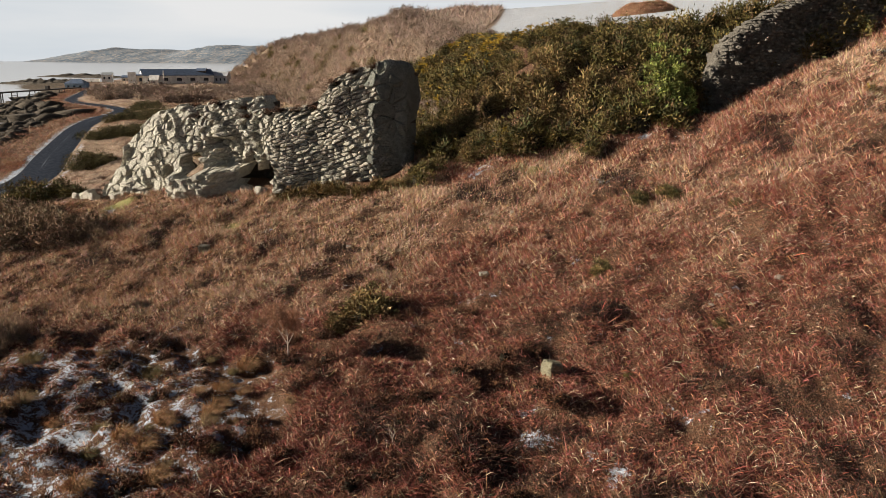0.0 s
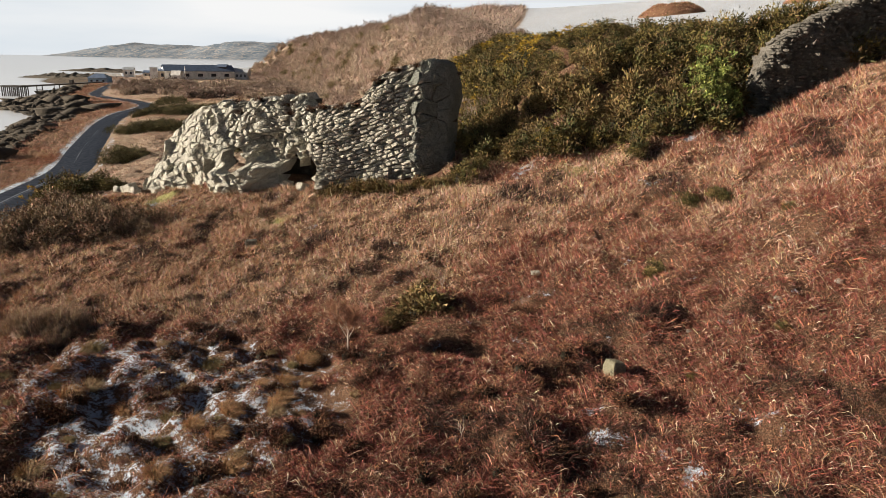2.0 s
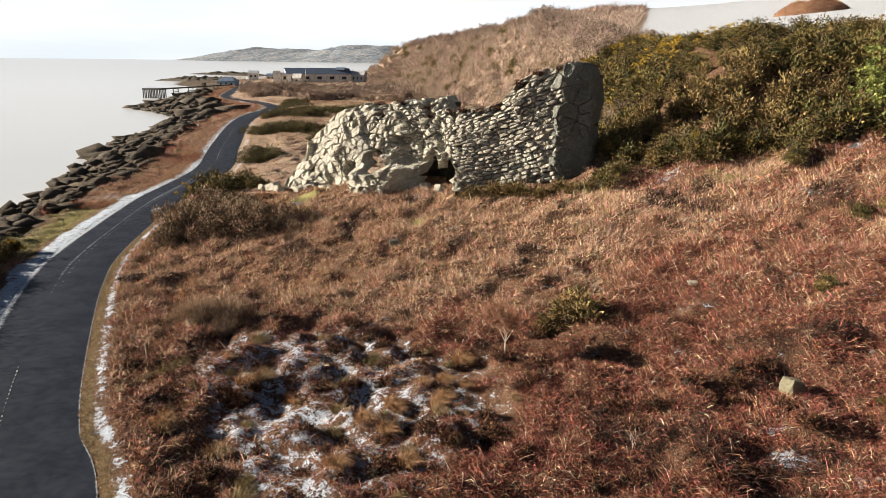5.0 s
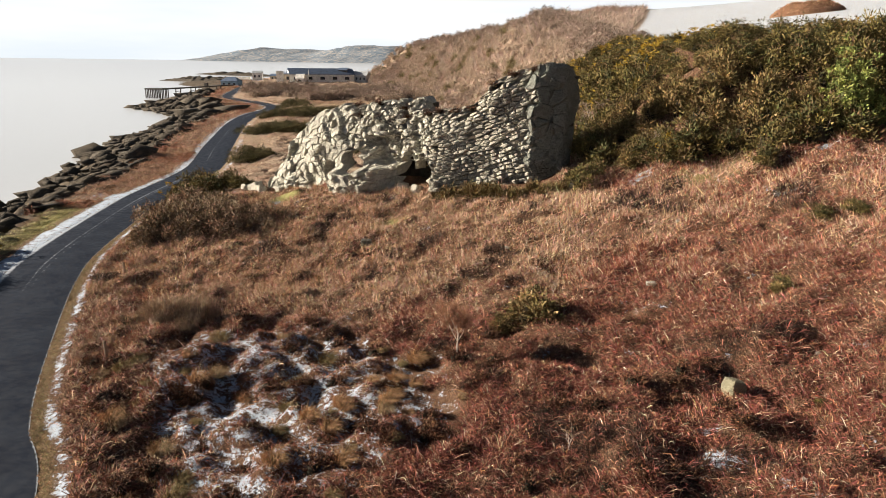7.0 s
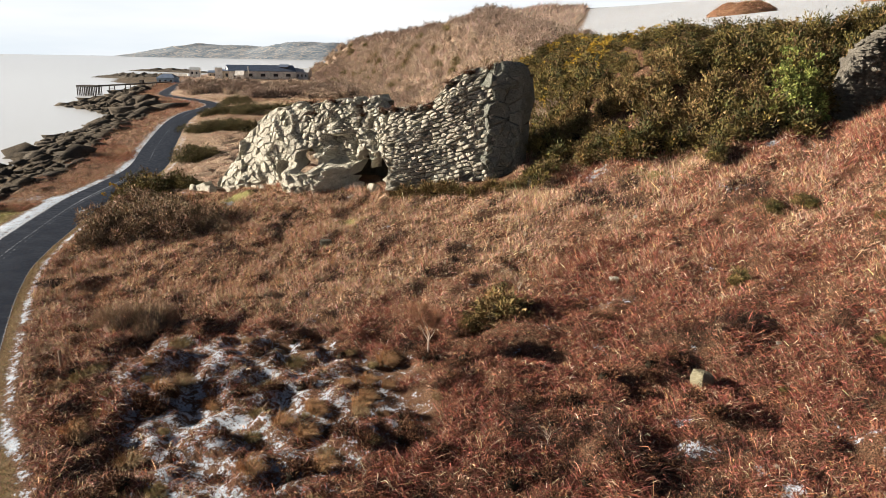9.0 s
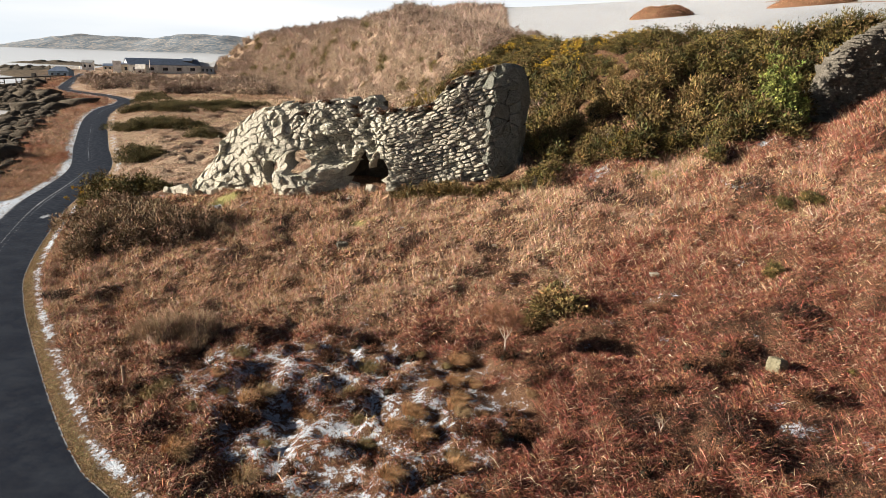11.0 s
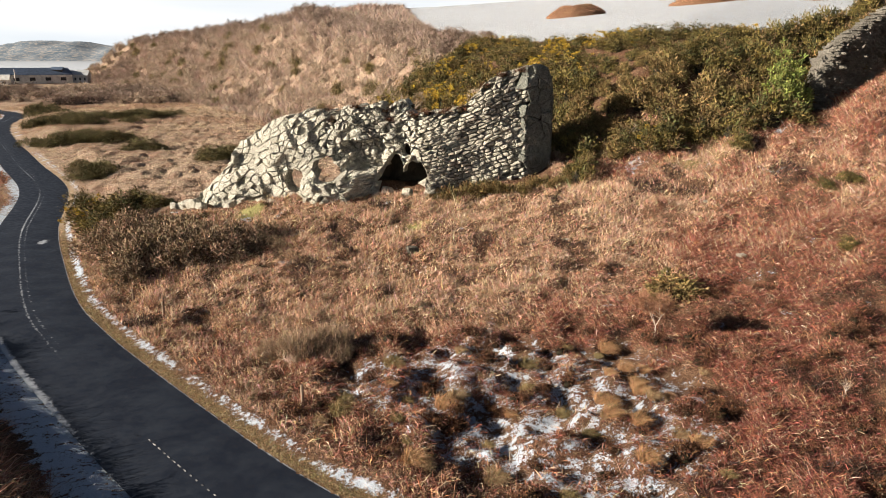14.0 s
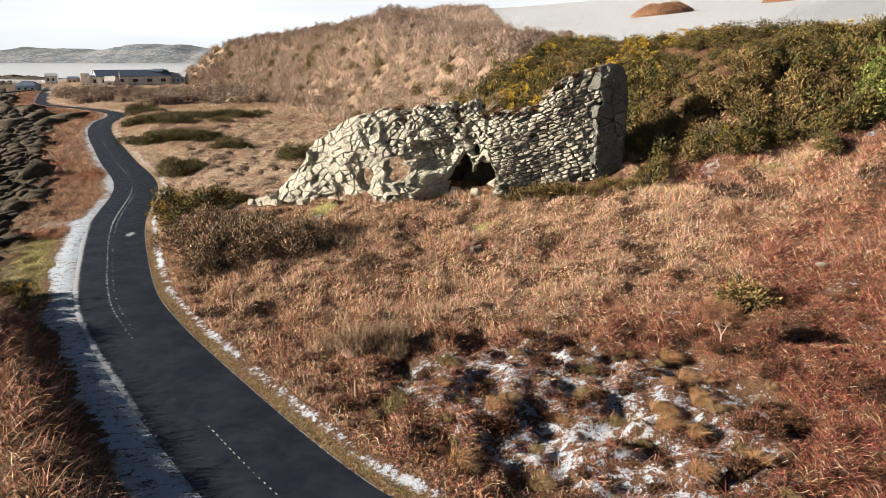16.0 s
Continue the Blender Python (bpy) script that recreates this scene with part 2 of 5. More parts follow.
def ground_material():
    m = Mat("moor_ground", 0.95, 0.1)
    sep = m.n.new("ShaderNodeSeparateColor")
    m.l.new(m.attr("tint"), sep.inputs["Color"])
    snow, rock, green = sep.outputs["Red"], sep.outputs["Green"], sep.outputs["Blue"]
    a, b, c = m.noise(0.35, 5), m.noise(2.5, 6), m.noise(14, 4)
    base = m.mix(m.ramp(a, (0.38, 0.0), (0.62, 1.0)), (0.075, 0.036, 0.021), (0.11, 0.064, 0.034))
    base = m.mix(m.ramp(b, (0.4, 0.0), (0.65, 0.8)), base, (0.06, 0.030, 0.017))
    base = m.mix(m.ramp(c, (0.35, 0.6), (0.7, 0.0)), base, (0.035, 0.021, 0.013))
    lit = m.noise(26, 6, (1, 0.45, 1), 0.7)
    base = m.mix(m.ramp(lit, (0.47, 0.0), (0.60, 0.85)), base, m.mix(m.ramp(b, (0.4, 0.0), (0.6, 1.0)), (0.26, 0.125, 0.075), (0.36, 0.235, 0.15)))
    base = m.mix(m.ramp(lit, (0.38, 0.8), (0.47, 0.0)), base, (0.030, 0.017, 0.012))
    sward = m.mix(m.ramp(b, (0.35, 0.0), (0.65, 1.0)), (0.25, 0.178, 0.125), (0.42, 0.325, 0.24))
    base = m.mix(m.attr("moor", "Fac"), base, m.mix(m.ramp(a, (0.45, 0.0), (0.65, 0.7)), sward, (0.20, 0.11, 0.075)))
    grass = m.mix(m.ramp(c, (0.3, 0.0), (0.7, 1.0)), (0.17, 0.18, 0.055), (0.40, 0.35, 0.16))
    base = m.mix(green, base, grass)
    stone = m.mix(m.ramp(m.noise(0.8, 7), (0.35, 0.0), (0.7, 1.0)), (0.050, 0.043, 0.036), (0.16, 0.125, 0.085))
    base = m.mix(rock, base, stone)
    edge = m.math("ADD", snow, m.math("MULTIPLY", m.math("SUBTRACT", m.noise(1.5, 9, (1, 1.4, 1), 0.72), 0.5), 2.1))
    edge = m.math("ADD", edge, m.math("MULTIPLY", m.math("SUBTRACT", m.noise(9, 6, (1, 1, 1), 0.8), 0.5), 1.6))
    cover = m.ramp(edge, (0.50, 0.0), (0.60, 1.0))
    # snow tint is blued to carry the sky-lit shade on it
    white = m.mix(m.ramp(m.noise(30, 3), (0.35, 0.0), (0.65, 1.0)), (0.35, 0.435, 0.54), (0.58, 0.64, 0.71))
    straw = m.ramp(m.noise(2.2, 8, (1, 3, 1), 0.75), (0.42, 0.0), (0.62, 0.8))
    white = m.mix(m.math("MULTIPLY", straw, m.attr("thin", "Fac")), white, (0.40, 0.33, 0.25))
    m.color(m.mix(cover, base, white))
    m.bump(m.math("ADD", m.math("ADD", b, m.math("MULTIPLY", c, 0.6)), m.math("MULTIPLY", lit, 0.5)), 0.8, 0.25)
    return m


m_ground = ground_material()

m_water = Mat("sea_water", 0.2, 0.5)
# pale base colour stands in for the bright sky mirrored in the sea
m_water.color((0.64, 0.665, 0.68)).bump(m_water.noise(0.5, 4, (1, 2.2, 1)), 0.05, 0.2)


def rock_material(name, light, dark, warm, lichen=(0.46, 0.45, 0.36)):
    m = Mat(name, 0.92, 0.15)
    a, b, c = m.noise(0.5, 5), m.noise(2.2, 7, rough=0.65), m.noise(11, 5, rough=0.7)
    r = m.math("ADD", m.math("MULTIPLY", m.obrand(), 0.5), m.math("MULTIPLY", m.island(), 0.5))
    col = m.mix(r, light, warm)
    col = m.mix(m.ramp(b, (0.50, 0.0), (0.70, 0.6)), col, dark)
    col = m.mix(m.ramp(c, (0.50, 0.0), (0.64, 0.8)), col, lichen)
    col = m.mix(m.ramp(a, (0.40, 0.35), (0.58, 0.0)), col, dark)
    fine = m.noise(4.5, 8, (1, 1, 1.6), 0.75)
    col = m.mix(m.ramp(fine, (0.34, 0.8), (0.43, 0.0)), col, dark)
    pits = m.noise(8, 8, (1, 1, 1.3), 0.8)
    col = m.mix(m.ramp(pits, (0.34, 0.75), (0.42, 0.0)), col, dark)
    m.color(col)
    m.bump(m.math("ADD", m.math("ADD", m.math("MULTIPLY", b, 0.35), fine), m.math("MULTIPLY", pits, 0.4)), 1.0, 0.35)
    return m


m_rock = rock_material("grey_basalt", (0.62, 0.60, 0.515), (0.25, 0.232, 0.19), (0.58, 0.55, 0.46), (0.76, 0.74, 0.65))
m_rock_column = rock_material("grey_brown_basalt", (0.62, 0.59, 0.50), (0.18, 0.166, 0.135), (0.49, 0.45, 0.365), (0.70, 0.68, 0.58))
# darkened so that the colour carries part of the cliff face's shade
m_rock_dark = rock_material("brown_basalt", (0.24, 0.222, 0.19), (0.06, 0.054, 0.045), (0.15, 0.134, 0.107), (0.38, 0.36, 0.30))
# grey-green lichened slab; the shade on its turned face also darkens the colour
m_rock_slab = rock_material("shaded_grey_green_basalt", (0.27, 0.28, 0.245), (0.08, 0.082, 0.07), (0.19, 0.19, 0.16), (0.40, 0.41, 0.35))
# very dark colour puts the shade of cracks and hollow into the core
m_rock_core = rock_material("shaded_core_basalt", (0.10, 0.085, 0.07), (0.03, 0.026, 0.022), (0.08, 0.06, 0.045), (0.12, 0.12, 0.07))

m_leaf = Mat("plant_tint", 0.8, 0.2)
lt = m_leaf.attr("tint")
m_leaf.color(m_leaf.mix(m_leaf.ramp(m_leaf.island(), (0.0, 0.0), (1.0, 0.75)), lt, m_leaf.mix(1.0, lt, (0.45, 0.42, 0.38), "MULTIPLY")))
m_leaf.b.inputs["Subsurface Weight"].default_value = 0.0

m_road = Mat("wet_tarmac", 0.6, 0.12)
r1, r2, r3 = m_road.noise(0.5, 4), m_road.noise(60, 3), m_road.noise(2.0, 5, (1, 1, 1))
rc = m_road.mix(m_road.ramp(r1, (0.4, 0.0), (0.65, 1.0)), (0.012, 0.016, 0.026), (0.022, 0.028, 0.040))
rc = m_road.mix(m_road.ramp(r2, (0.55, 0.0), (0.70, 0.6)), rc, (0.030, 0.031, 0.033))
sepr = m_road.n.new("ShaderNodeSeparateColor")
m_road.l.new(m_road.attr("tint"), sepr.inputs["Color"])
rfrost = m_road.math("ADD", sepr.outputs["Red"], m_road.math("MULTIPLY", m_road.math("SUBTRACT", m_road.noise(3.5, 7, rough=0.7), 0.5), 1.3))
rc = m_road.mix(m_road.ramp(rfrost, (0.42, 0.0), (0.75, 1.0)), rc, (0.36, 0.39, 0.43))
m_road.color(rc).rough(m_road.ramp(r3, (0.35, 0.48), (0.65, 0.72))).bump(r2, 0.15, 0.01)


# ---- setting ----
def steps_from(marks):
    """Coordinates that run through (place, spacing) marks, with the spacing changing between them."""
    out = [marks[0][0]]
    for (a, sa), (b, sb) in zip(marks[:-1], marks[1:]):
        while out[-1] < b - 1e-6:
            f = (out[-1] - a) / (b - a)
            out.append(min(out[-1] + sa * (1 - f) + sb * f, b))
    return np.array(out)


def snow_cover(x, y, d, e, z0):
    """Where frost and thin snow lie: wet hollows, the road's verges and the fields on top."""
    fine = -0.55 * vnoise(x, y, 0.9, 11) - 0.55 * vnoise(x, y, 2.0, 12)
    bog = boggy(x, y)
    s = 0.05 + bog * (0.40 + 0.09 * fine + 0.06 * step(-12, -20, x)) * step(5.5, 8.5, d)
    s = s + 0.34 * step(0.5, 0.9, vnoise(x, y, 1.3, 43)) * step(6, 9, d) * (e < 0) * step(60, 52, y) * (1 - 0.9 * bog)
    for cx, cy, cr in ((-37.2, 66.0, 1.6), (1.0, 55.2, 1.5), (0.2, 56.0, 1.0), (13.5, 53.2, 0.9), (-28.5, 60.0, 0.9), (-18.2, 49.6, 0.6), (-19.0, 59.5, 0.6), (-31.0, 61.5, 0.8), (-39.5, 72.3, 0.8), (-26.7, 56.6, 0.8), (-18.2, 49.7, 0.8), (-27.6, 51.2, 0.8), (1.5, 55.6, 1.2), (2.4, 25.7, 0.8), (2.8, 23.8, 0.9), (2.4, 24.3, 0.6), (5.1, 21.5, 0.8), (4.5, 22.4, 0.5), (3.8, 27.4, 0.5)):
        s = np.maximum(s, 0.60 * np.exp(-(np.hypot(x - cx, (y - cy) * 1.3) / cr) ** 2))
    far_top = step(2, 6, e - np.interp(y, [50, 64, 100, 170, 300, 500], [11, 15, 22, 28, 46, 40])) * step(0.97, 0.9, vnoise(x, y, 17, 44)) * step(58, 70, y) * step(-2, 2, x - 4.5 - (y - 153) * 0.09)
    s = np.maximum(s, 0.95 * far_top)
    thin = 1.5 * step(66, 84, y)
    left = step(-5.0 + thin, -3.9 + thin, d + 0.6 * vnoise(x, y, 2.5, 45)) * 0.72
    left = np.maximum(left, 0.66 * np.exp(-((d + 3.3) / 0.8) ** 2) * step(60, 72, y) * step(330, 240, y))
    left = np.maximum(left, 0.85 * np.exp(-(np.hypot((x + 57.5) / 3.2, (y - 73) / 2.0)) ** 2))
    right = np.exp(-((d - 3.5) / 0.38) ** 2) * 0.74 * (0.9 + 0.3 * vnoise(x, y, 2.2, 46) + 0.2 * vnoise(x, y, 0.8, 50))
    return np.clip(np.where(d < 0, np.where(d > -9, left, 0.05 + 0.4 * step(0.5, 0.9, vnoise(x, y, 4, 47))), np.maximum(s, right)), 0, 1)


gx = steps_from([(-3000, 400), (-700, 60), (-260, 9), (-110, 2.2), (-62, 0.45), (-50, 0.32), (30, 0.32), (40, 0.8), (70, 3), (300, 30), (3500, 400)])
gy = steps_from([(-300, 60), (-20, 6), (12, 0.32), (62, 0.32), (74, 0.7), (130, 1.6), (300, 5), (700, 20), (1500, 120), (4000, 400)])
GX, GY = np.meshgrid(gx, gy)
gz, gd, ge = lay(GX.ravel(), GY.ravel())
gv = np.stack([GX.ravel(), GY.ravel(), gz], 1)
nx_, ny_ = len(gx), len(gy)
gi = np.arange(nx_ * ny_).reshape(ny_, nx_)
gf = np.stack([gi[:-1, :-1], gi[:-1, 1:], gi[1:, 1:], gi[1:, :-1]], -1).reshape(-1, 4)
g_out = np.interp(gv[:, 1], SHORE_AT, SHORE_OUT)
g_rock = step(0.36, 0.50, -gd / g_out + 0.12 * vnoise(gv[:, 0], gv[:, 1], 4, 51)) * (gd < 0)
g_snow = snow_cover(gv[:, 0], gv[:, 1], gd, ge, gz) * (1 - g_rock * 0.8)
g_green = np.exp(-((gd - 2.95) / 0.2) ** 2) * 0.25 + np.exp(-((gd + 6.3) / 1.2) ** 2) * 0.75 * step(42, 50, gv[:, 1]) * step(72, 66, gv[:, 1])
for cx, cy, cr in GREENS:
    g_green = g_green + 0.95 * step(1.25 * cr, 0.6 * cr, np.hypot(gv[:, 0] - cx, (gv[:, 1] - cy) * 1.3) + 0.5 * vnoise(gv[:, 0], gv[:, 1], 0.9, 52))
g_green = np.clip(g_green + 0.7 * np.exp(-(np.hypot(gv[:, 0] - 6, gv[:, 1] - 53.8) / 2.0) ** 2), 0, 1)
GRIDS = [q.reshape(ny_, nx_) for q in (gz, gd, ge)]


def on_ground(x, y):
    """Height of the ground mesh and the two distances, between its corners."""
    x, y = np.asarray(x, float), np.asarray(y, float)
    i, j = np.clip(np.searchsorted(gy, y) - 1, 0, ny_ - 2), np.clip(np.searchsorted(gx, x) - 1, 0, nx_ - 2)
    fx, fy = (x - gx[j]) / (gx[j + 1] - gx[j]), (y - gy[i]) / (gy[i + 1] - gy[i])
    return tuple((q[i, j] * (1 - fx) + q[i, j + 1] * fx) * (1 - fy) + (q[i + 1, j] * (1 - fx) + q[i + 1, j + 1] * fx) * fy for q in GRIDS)


def ground_z(x, y):
    return float(on_ground(x, y)[0])


ground = mesh_object("ground", gv, gf, m_ground, tint=np.stack([g_snow, g_rock, g_green], 1), smooth=True)
moor_at = ground.data.attributes.new("moor", "FLOAT", "POINT")
moor_at.data.foreach_set("value", np.where(gd > 0, step(64, 76, gv[:, 1]) * np.maximum(step(4, 0, ge), step(74, 90, gv[:, 1]) * np.maximum(step(-8, -16, gv[:, 0]), step(118, 130, gv[:, 1])) * 0.8), step(60, 75, gv[:, 1]) * 0.45).astype(np.float32))
thin_at = ground.data.attributes.new("thin", "FLOAT", "POINT")
thin_at.data.foreach_set("value", (step(70, 90, gv[:, 1]) * step(5, 15, ge)).astype(np.float32))
tagged(ground, "brown moorland ground with frosty hollows and snow patches", "ground", kind="structure")

bm = bmesh.new()
bmesh.ops.create_grid(bm, x_segments=40, y_segments=40, size=4900)
for q in bm.verts:
    q.co.z = 9.0 * min(1.0, q.co.xy.length / 4900) ** 2
sea = part("water", bm, m_water)
sea.location = (0, 0, SEA)
tagged(sea, "calm pale grey sea under a bright winter sky", "sea", kind="structure")


def ribbon(name, inner, outer, z, material, t0, t1, tint=None, rows=7, crown=0.0):
    """A strip along the road between two distances from its middle."""
    line = ROAD
    tang = np.gradient(line, axis=0)
    tang /= np.linalg.norm(tang, axis=1)[:, None]
    right = np.stack([tang[:, 1], -tang[:, 0]], 1)
    keep = [i for i in range(len(line)) if t0 <= line[i, 1] <= t1]
    offs = np.linspace(inner, outer, rows)
    v, tn = [], []
    for i in keep:
        for o in offs:
            p = line[i] + right[i] * o
            v.append((p[0], p[1], z + crown * (1 - (o / ROAD_HALF) ** 2)))
            tn.append((tint(p[0], p[1], o) if tint else 0.0, 0, 0))
    f = []
    for a in range(len(keep) - 1):
        for b in range(rows - 1):
            k = a * rows + b
            f.append((k, k + 1, k + rows + 1, k + rows))
    return mesh_object(name, np.array(v), f, material, tint=np.array(tn), smooth=True)


def road_frost(x, y, o):
    mid = (0.58 * math.exp(-((o + 0.45) / 0.15) ** 2) + 0.46 * math.exp(-((o + 0.05) / 0.15) ** 2)) * float(step(30, 46, y)) * (0.85 + 0.35 * float(vnoise(x, y, 9, 48)))
    side = 0.95 * math.exp(-((o + ROAD_HALF) / 0.40) ** 2) * (0.35 + 0.65 * float(step(26, 36, y) * step(78, 62, y)))
    patch = 0.8 * math.exp(-((x + 48.9) / 0.5) ** 2 - ((y - 66.5) / 1.3) ** 2)
    return mid + side + patch + 0.75 * math.exp(-((o - ROAD_HALF) / 0.09) ** 2)


ROAD_FINE = ROAD
ROAD = smooth_line(ROAD, 4)
road = ribbon("road", -ROAD_HALF, ROAD_HALF, -0.02, m_road, -60, 520, road_frost, 61, 0.06)
tagged(road, "narrow dark wet tarmac road with frost along its middle", "road", kind="structure")
ROAD = ROAD_FINE


def island():
    """The long low headland across the water."""
    n, k = 130, 12
    v, f = [], []
    for i in range(n):
        s = i / (n - 1)
        x = -2560 + 3500 * s
        up = 3.5 + np.interp(x, [-2560, -2535, -2390, -2105, -1970, -1765, -1640, -1530, -1480, -1170, -1050, -700, 950], [-3, 8, 40, 90, 83, 83, 75, 92, 108, 106, 84, 90, 120])
        up = float(up + 2.5 * vnoise(x, 0, 90, 61) + 1.5 * vnoise(x, 0, 30, 62)) if s > 0.03 else float(up)
        for j in range(k):
            q = j / (k - 1)
            h = up * float(np.interp(q, [0, 0.05, 0.35, 0.5, 1], [0, 0.06, 0.42, 0.74, 1.0])) + up * 0.07 * float(vnoise(x, q * 900, 60, 63)) * (q > 0.05) * (q < 0.95)
            v.append((x, 3900 + 700 * q - 500 * s, SEA - 0.5 + h))
    for i in range(n - 1):
        for j in range(k - 1):
            a = i * k + j
            f.append((a, a + k, a + k + 1, a + 1))
    return mesh_object("backdrop", np.array(v), f, m_island, smooth=True)


m_island = Mat("distant_headland", 0.95, 0.0)
i1, i2 = m_island.noise(0.012, 6, (1, 1, 2.5)), m_island.noise(0.05, 6)
# blue-grey base colours have the distance haze painted in; scars are pale rock
ic = m_island.mix(m_island.ramp(i1, (0.4, 0.0), (0.6, 1.0)), (0.22, 0.25, 0.28), (0.14, 0.18, 0.22))
ic = m_island.mix(m_island.ramp(i2, (0.50, 0.0), (0.60, 0.75)), ic, (0.38, 0.35, 0.32))
m_island.color(ic)
tagged(island(), "hazy grey-brown headland across the water", "headland", kind="structure")


# ---- rock walls of stones ----
def cell_polygon(site, others, size):
    """Corners of the cell of a site among its neighbours."""
    poly = [np.array(c) * size + site for c in ((-1, -1), (1, -1), (1, 1), (-1, 1))]
    for o in others:
        mid, nor = (site + o) / 2, o - site
        out = []
        for a, b in zip(poly, poly[1:] + poly[:1]):
            da, db = np.dot(a - mid, nor), np.dot(b - mid, nor)
            if da <= 0:
                out.append(a)
            if (da < 0) != (db < 0) and da != db:
                out.append(a + (b - a) * da / (da - db))
        poly = out
        if len(poly) < 3:
            return None
    return poly


class Wall:
    """A standing dyke of rock: a core slab with stones set in its face."""

    def __init__(self, start, along, top, base, relief, holes, thick, lip=1.6, fan=0.03):
        self.p0 = np.array(start, float)
        self.dir = np.array(along, float) / np.linalg.norm(along)
        self.nor = np.array((self.dir[1], -self.dir[0]))
        self.top, self.base, self.relief, self.holes, self.thick, self.lip, self.fan = top, base, relief, holes, thick, lip, fan

    def world(self, v):
        v = np.asarray(v, float)
        xy = self.p0 + v[:, :1] * self.dir + v[:, 1:2] * self.nor
        return np.column_stack([xy, v[:, 2]])

    def inside(self, u, z, margin=0.0):
        t = np.interp(u, *self.top) - margin
        b = np.interp(u, *self.base) - 1.2
        ok = (z < t) & (z > b) & (u > self.top[0][0]) & (u < self.top[0][-1])
        for cu, cz, ru, rz in self.holes:
            ok &= ((u - cu) / (ru + margin)) ** 2 + ((z - cz) / (rz + margin)) ** 2 > 1
        return ok

    def core(self, name, material, parent, cell=0.4):
        us = np.arange(self.top[0][0], self.top[0][-1], cell)
        zs = np.arange(min(self.base[1]) - 1.5, max(self.top[1]) + cell, cell)
        U, Z = np.meshgrid(us, zs)
        ok = self.inside(U + cell / 2, Z + cell / 2, 0.22)
        J = 0.28 * cell
        Uj = U + J * vnoise(U * 9, Z * 9, 1.0, 71)
        Zj = Z + J * vnoise(U * 9, Z * 9, 1.0, 72)
        front = self.relief(Uj, Zj) - min(1.3, self.lip) + 0.1 * vnoise(U, Z, 0.9, 73)
        over = np.clip(1 - (np.interp(U, *self.top) - Z) / 2.0, 0, 1)
        back = np.minimum(front - 0.6, -self.thick * (1 - 0.5 * over ** 2) + 0.35 * vnoise(U, Z, 1.2, 75))
        near = np.min([np.hypot((U - cu) / ru, (Z - cz) / rz) for cu, cz, ru, rz in self.holes if cu < 12] or [np.full(U.shape, 9.0)], axis=0)
        back = np.where(near < 2.0, np.maximum(back, front - 0.7), back)
        n = U.size
        v = np.vstack([np.stack([Uj.ravel(), front.ravel(), Zj.ravel()], 1), np.stack([Uj.ravel(), back.ravel(), Zj.ravel()], 1)])
        idx = np.arange(n).reshape(U.shape)
        f = []
        h, w = U.shape
        for i in range(h - 1):
            for j in range(w - 1):
                if not ok[i, j]:
                    continue
                a, b, c, d = idx[i, j], idx[i, j + 1], idx[i + 1, j + 1], idx[i + 1, j]
                f += [(a, b, c, d), (a + n, d + n, c + n, b + n)]
                for (p, q), (di, dj) in (((a, b), (-1, 0)), ((b, c), (0, 1)), ((c, d), (1, 0)), ((d, a), (0, -1))):
                    ii, jj = i + di, j + dj
                    if ii < 0 or jj < 0 or ii >= h - 1 or jj >= w - 1 or not ok[ii, jj]:
                        f.append((q, p, p + n, q + n))
        used = sorted({i for q in f for i in q})
        re = {o: k for k, o in enumerate(used)}
        return mesh_object(name, self.world(v[used]), [tuple(re[i] for i in q) for q in f], material, parent)

    def stones(self, zones, seed, most):
        """The face, split along its cracks into stones. zones: (u from, u to, long, high, tilt, offset, roundness, crack depth, in rows, name, material)."""
        r = np.random.default_rng(seed)
        z0, z1 = min(self.base[1]) - 0.8, max(self.top[1]) + 0.4
        made = []
        for za, zb, lo, hi, tilt, proud, round_, deep, rows, name, material in zones:
            ca, sa = math.cos(tilt), math.sin(tilt)
            q, want = [], int((zb - za + 2) * (z1 - z0) / (lo * hi) * 1.1)
            if rows:
                for j in range(int((-sa * zb + ca * z0) / hi) - 4, int((-sa * za + ca * z1) / hi) + 4):
                    k = (ca * (za - 1) + sa * z0) / lo - 2
                    while k < (ca * (zb + 1) + sa * z1) / lo + 2:
                        k += r.choice((0.35, 0.6, 0.9, 1.3)) * r.uniform(0.85, 1.15)
                        p = (ca * k * lo - sa * j * hi, sa * k * lo + ca * j * hi)
                        if za - 1 < p[0] < zb + 1 and z0 < p[1] < z1:
                            q.append(np.array((k, j + 0.5 * math.sin(k * 0.23 + 0.6) + 0.25 * math.sin(k * 0.71 + 2) + r.normal(0, 0.09))))
            else:
                for _ in range(want * 30):
                    p = (r.uniform(za - 1, zb + 1), r.uniform(z0, z1))
                    k = np.array(((ca * p[0] + sa * p[1]) / lo, (-sa * p[0] + ca * p[1]) / hi))
                    if not q or np.min(np.sum((np.array(q) - k) ** 2, 1)) > 0.30 * (1 + 0.9 * float(vnoise(p[0], p[1], 1.7, 205))) * r.uniform(0.1, 1.0) * (0.6 if r.uniform() < 0.5 else 3.2):
                        q.append(k)
                    if len(q) >= want:
                        break
            Q = np.array(q)
            for k in q:
                near = np.argsort(((Q - k) ** 2).sum(1))[1:18]
                poly = cell_polygon(k, Q[near], 1.3)
                if not poly:
                    continue
                poly = np.array([(ca * a * lo - sa * b * hi, sa * a * lo + ca * b * hi) for a, b in poly])
                if rows:
                    poly[:, 1] += self.fan * (poly[:, 0] - (za + zb) / 2) * (poly[:, 1] - 9.5)
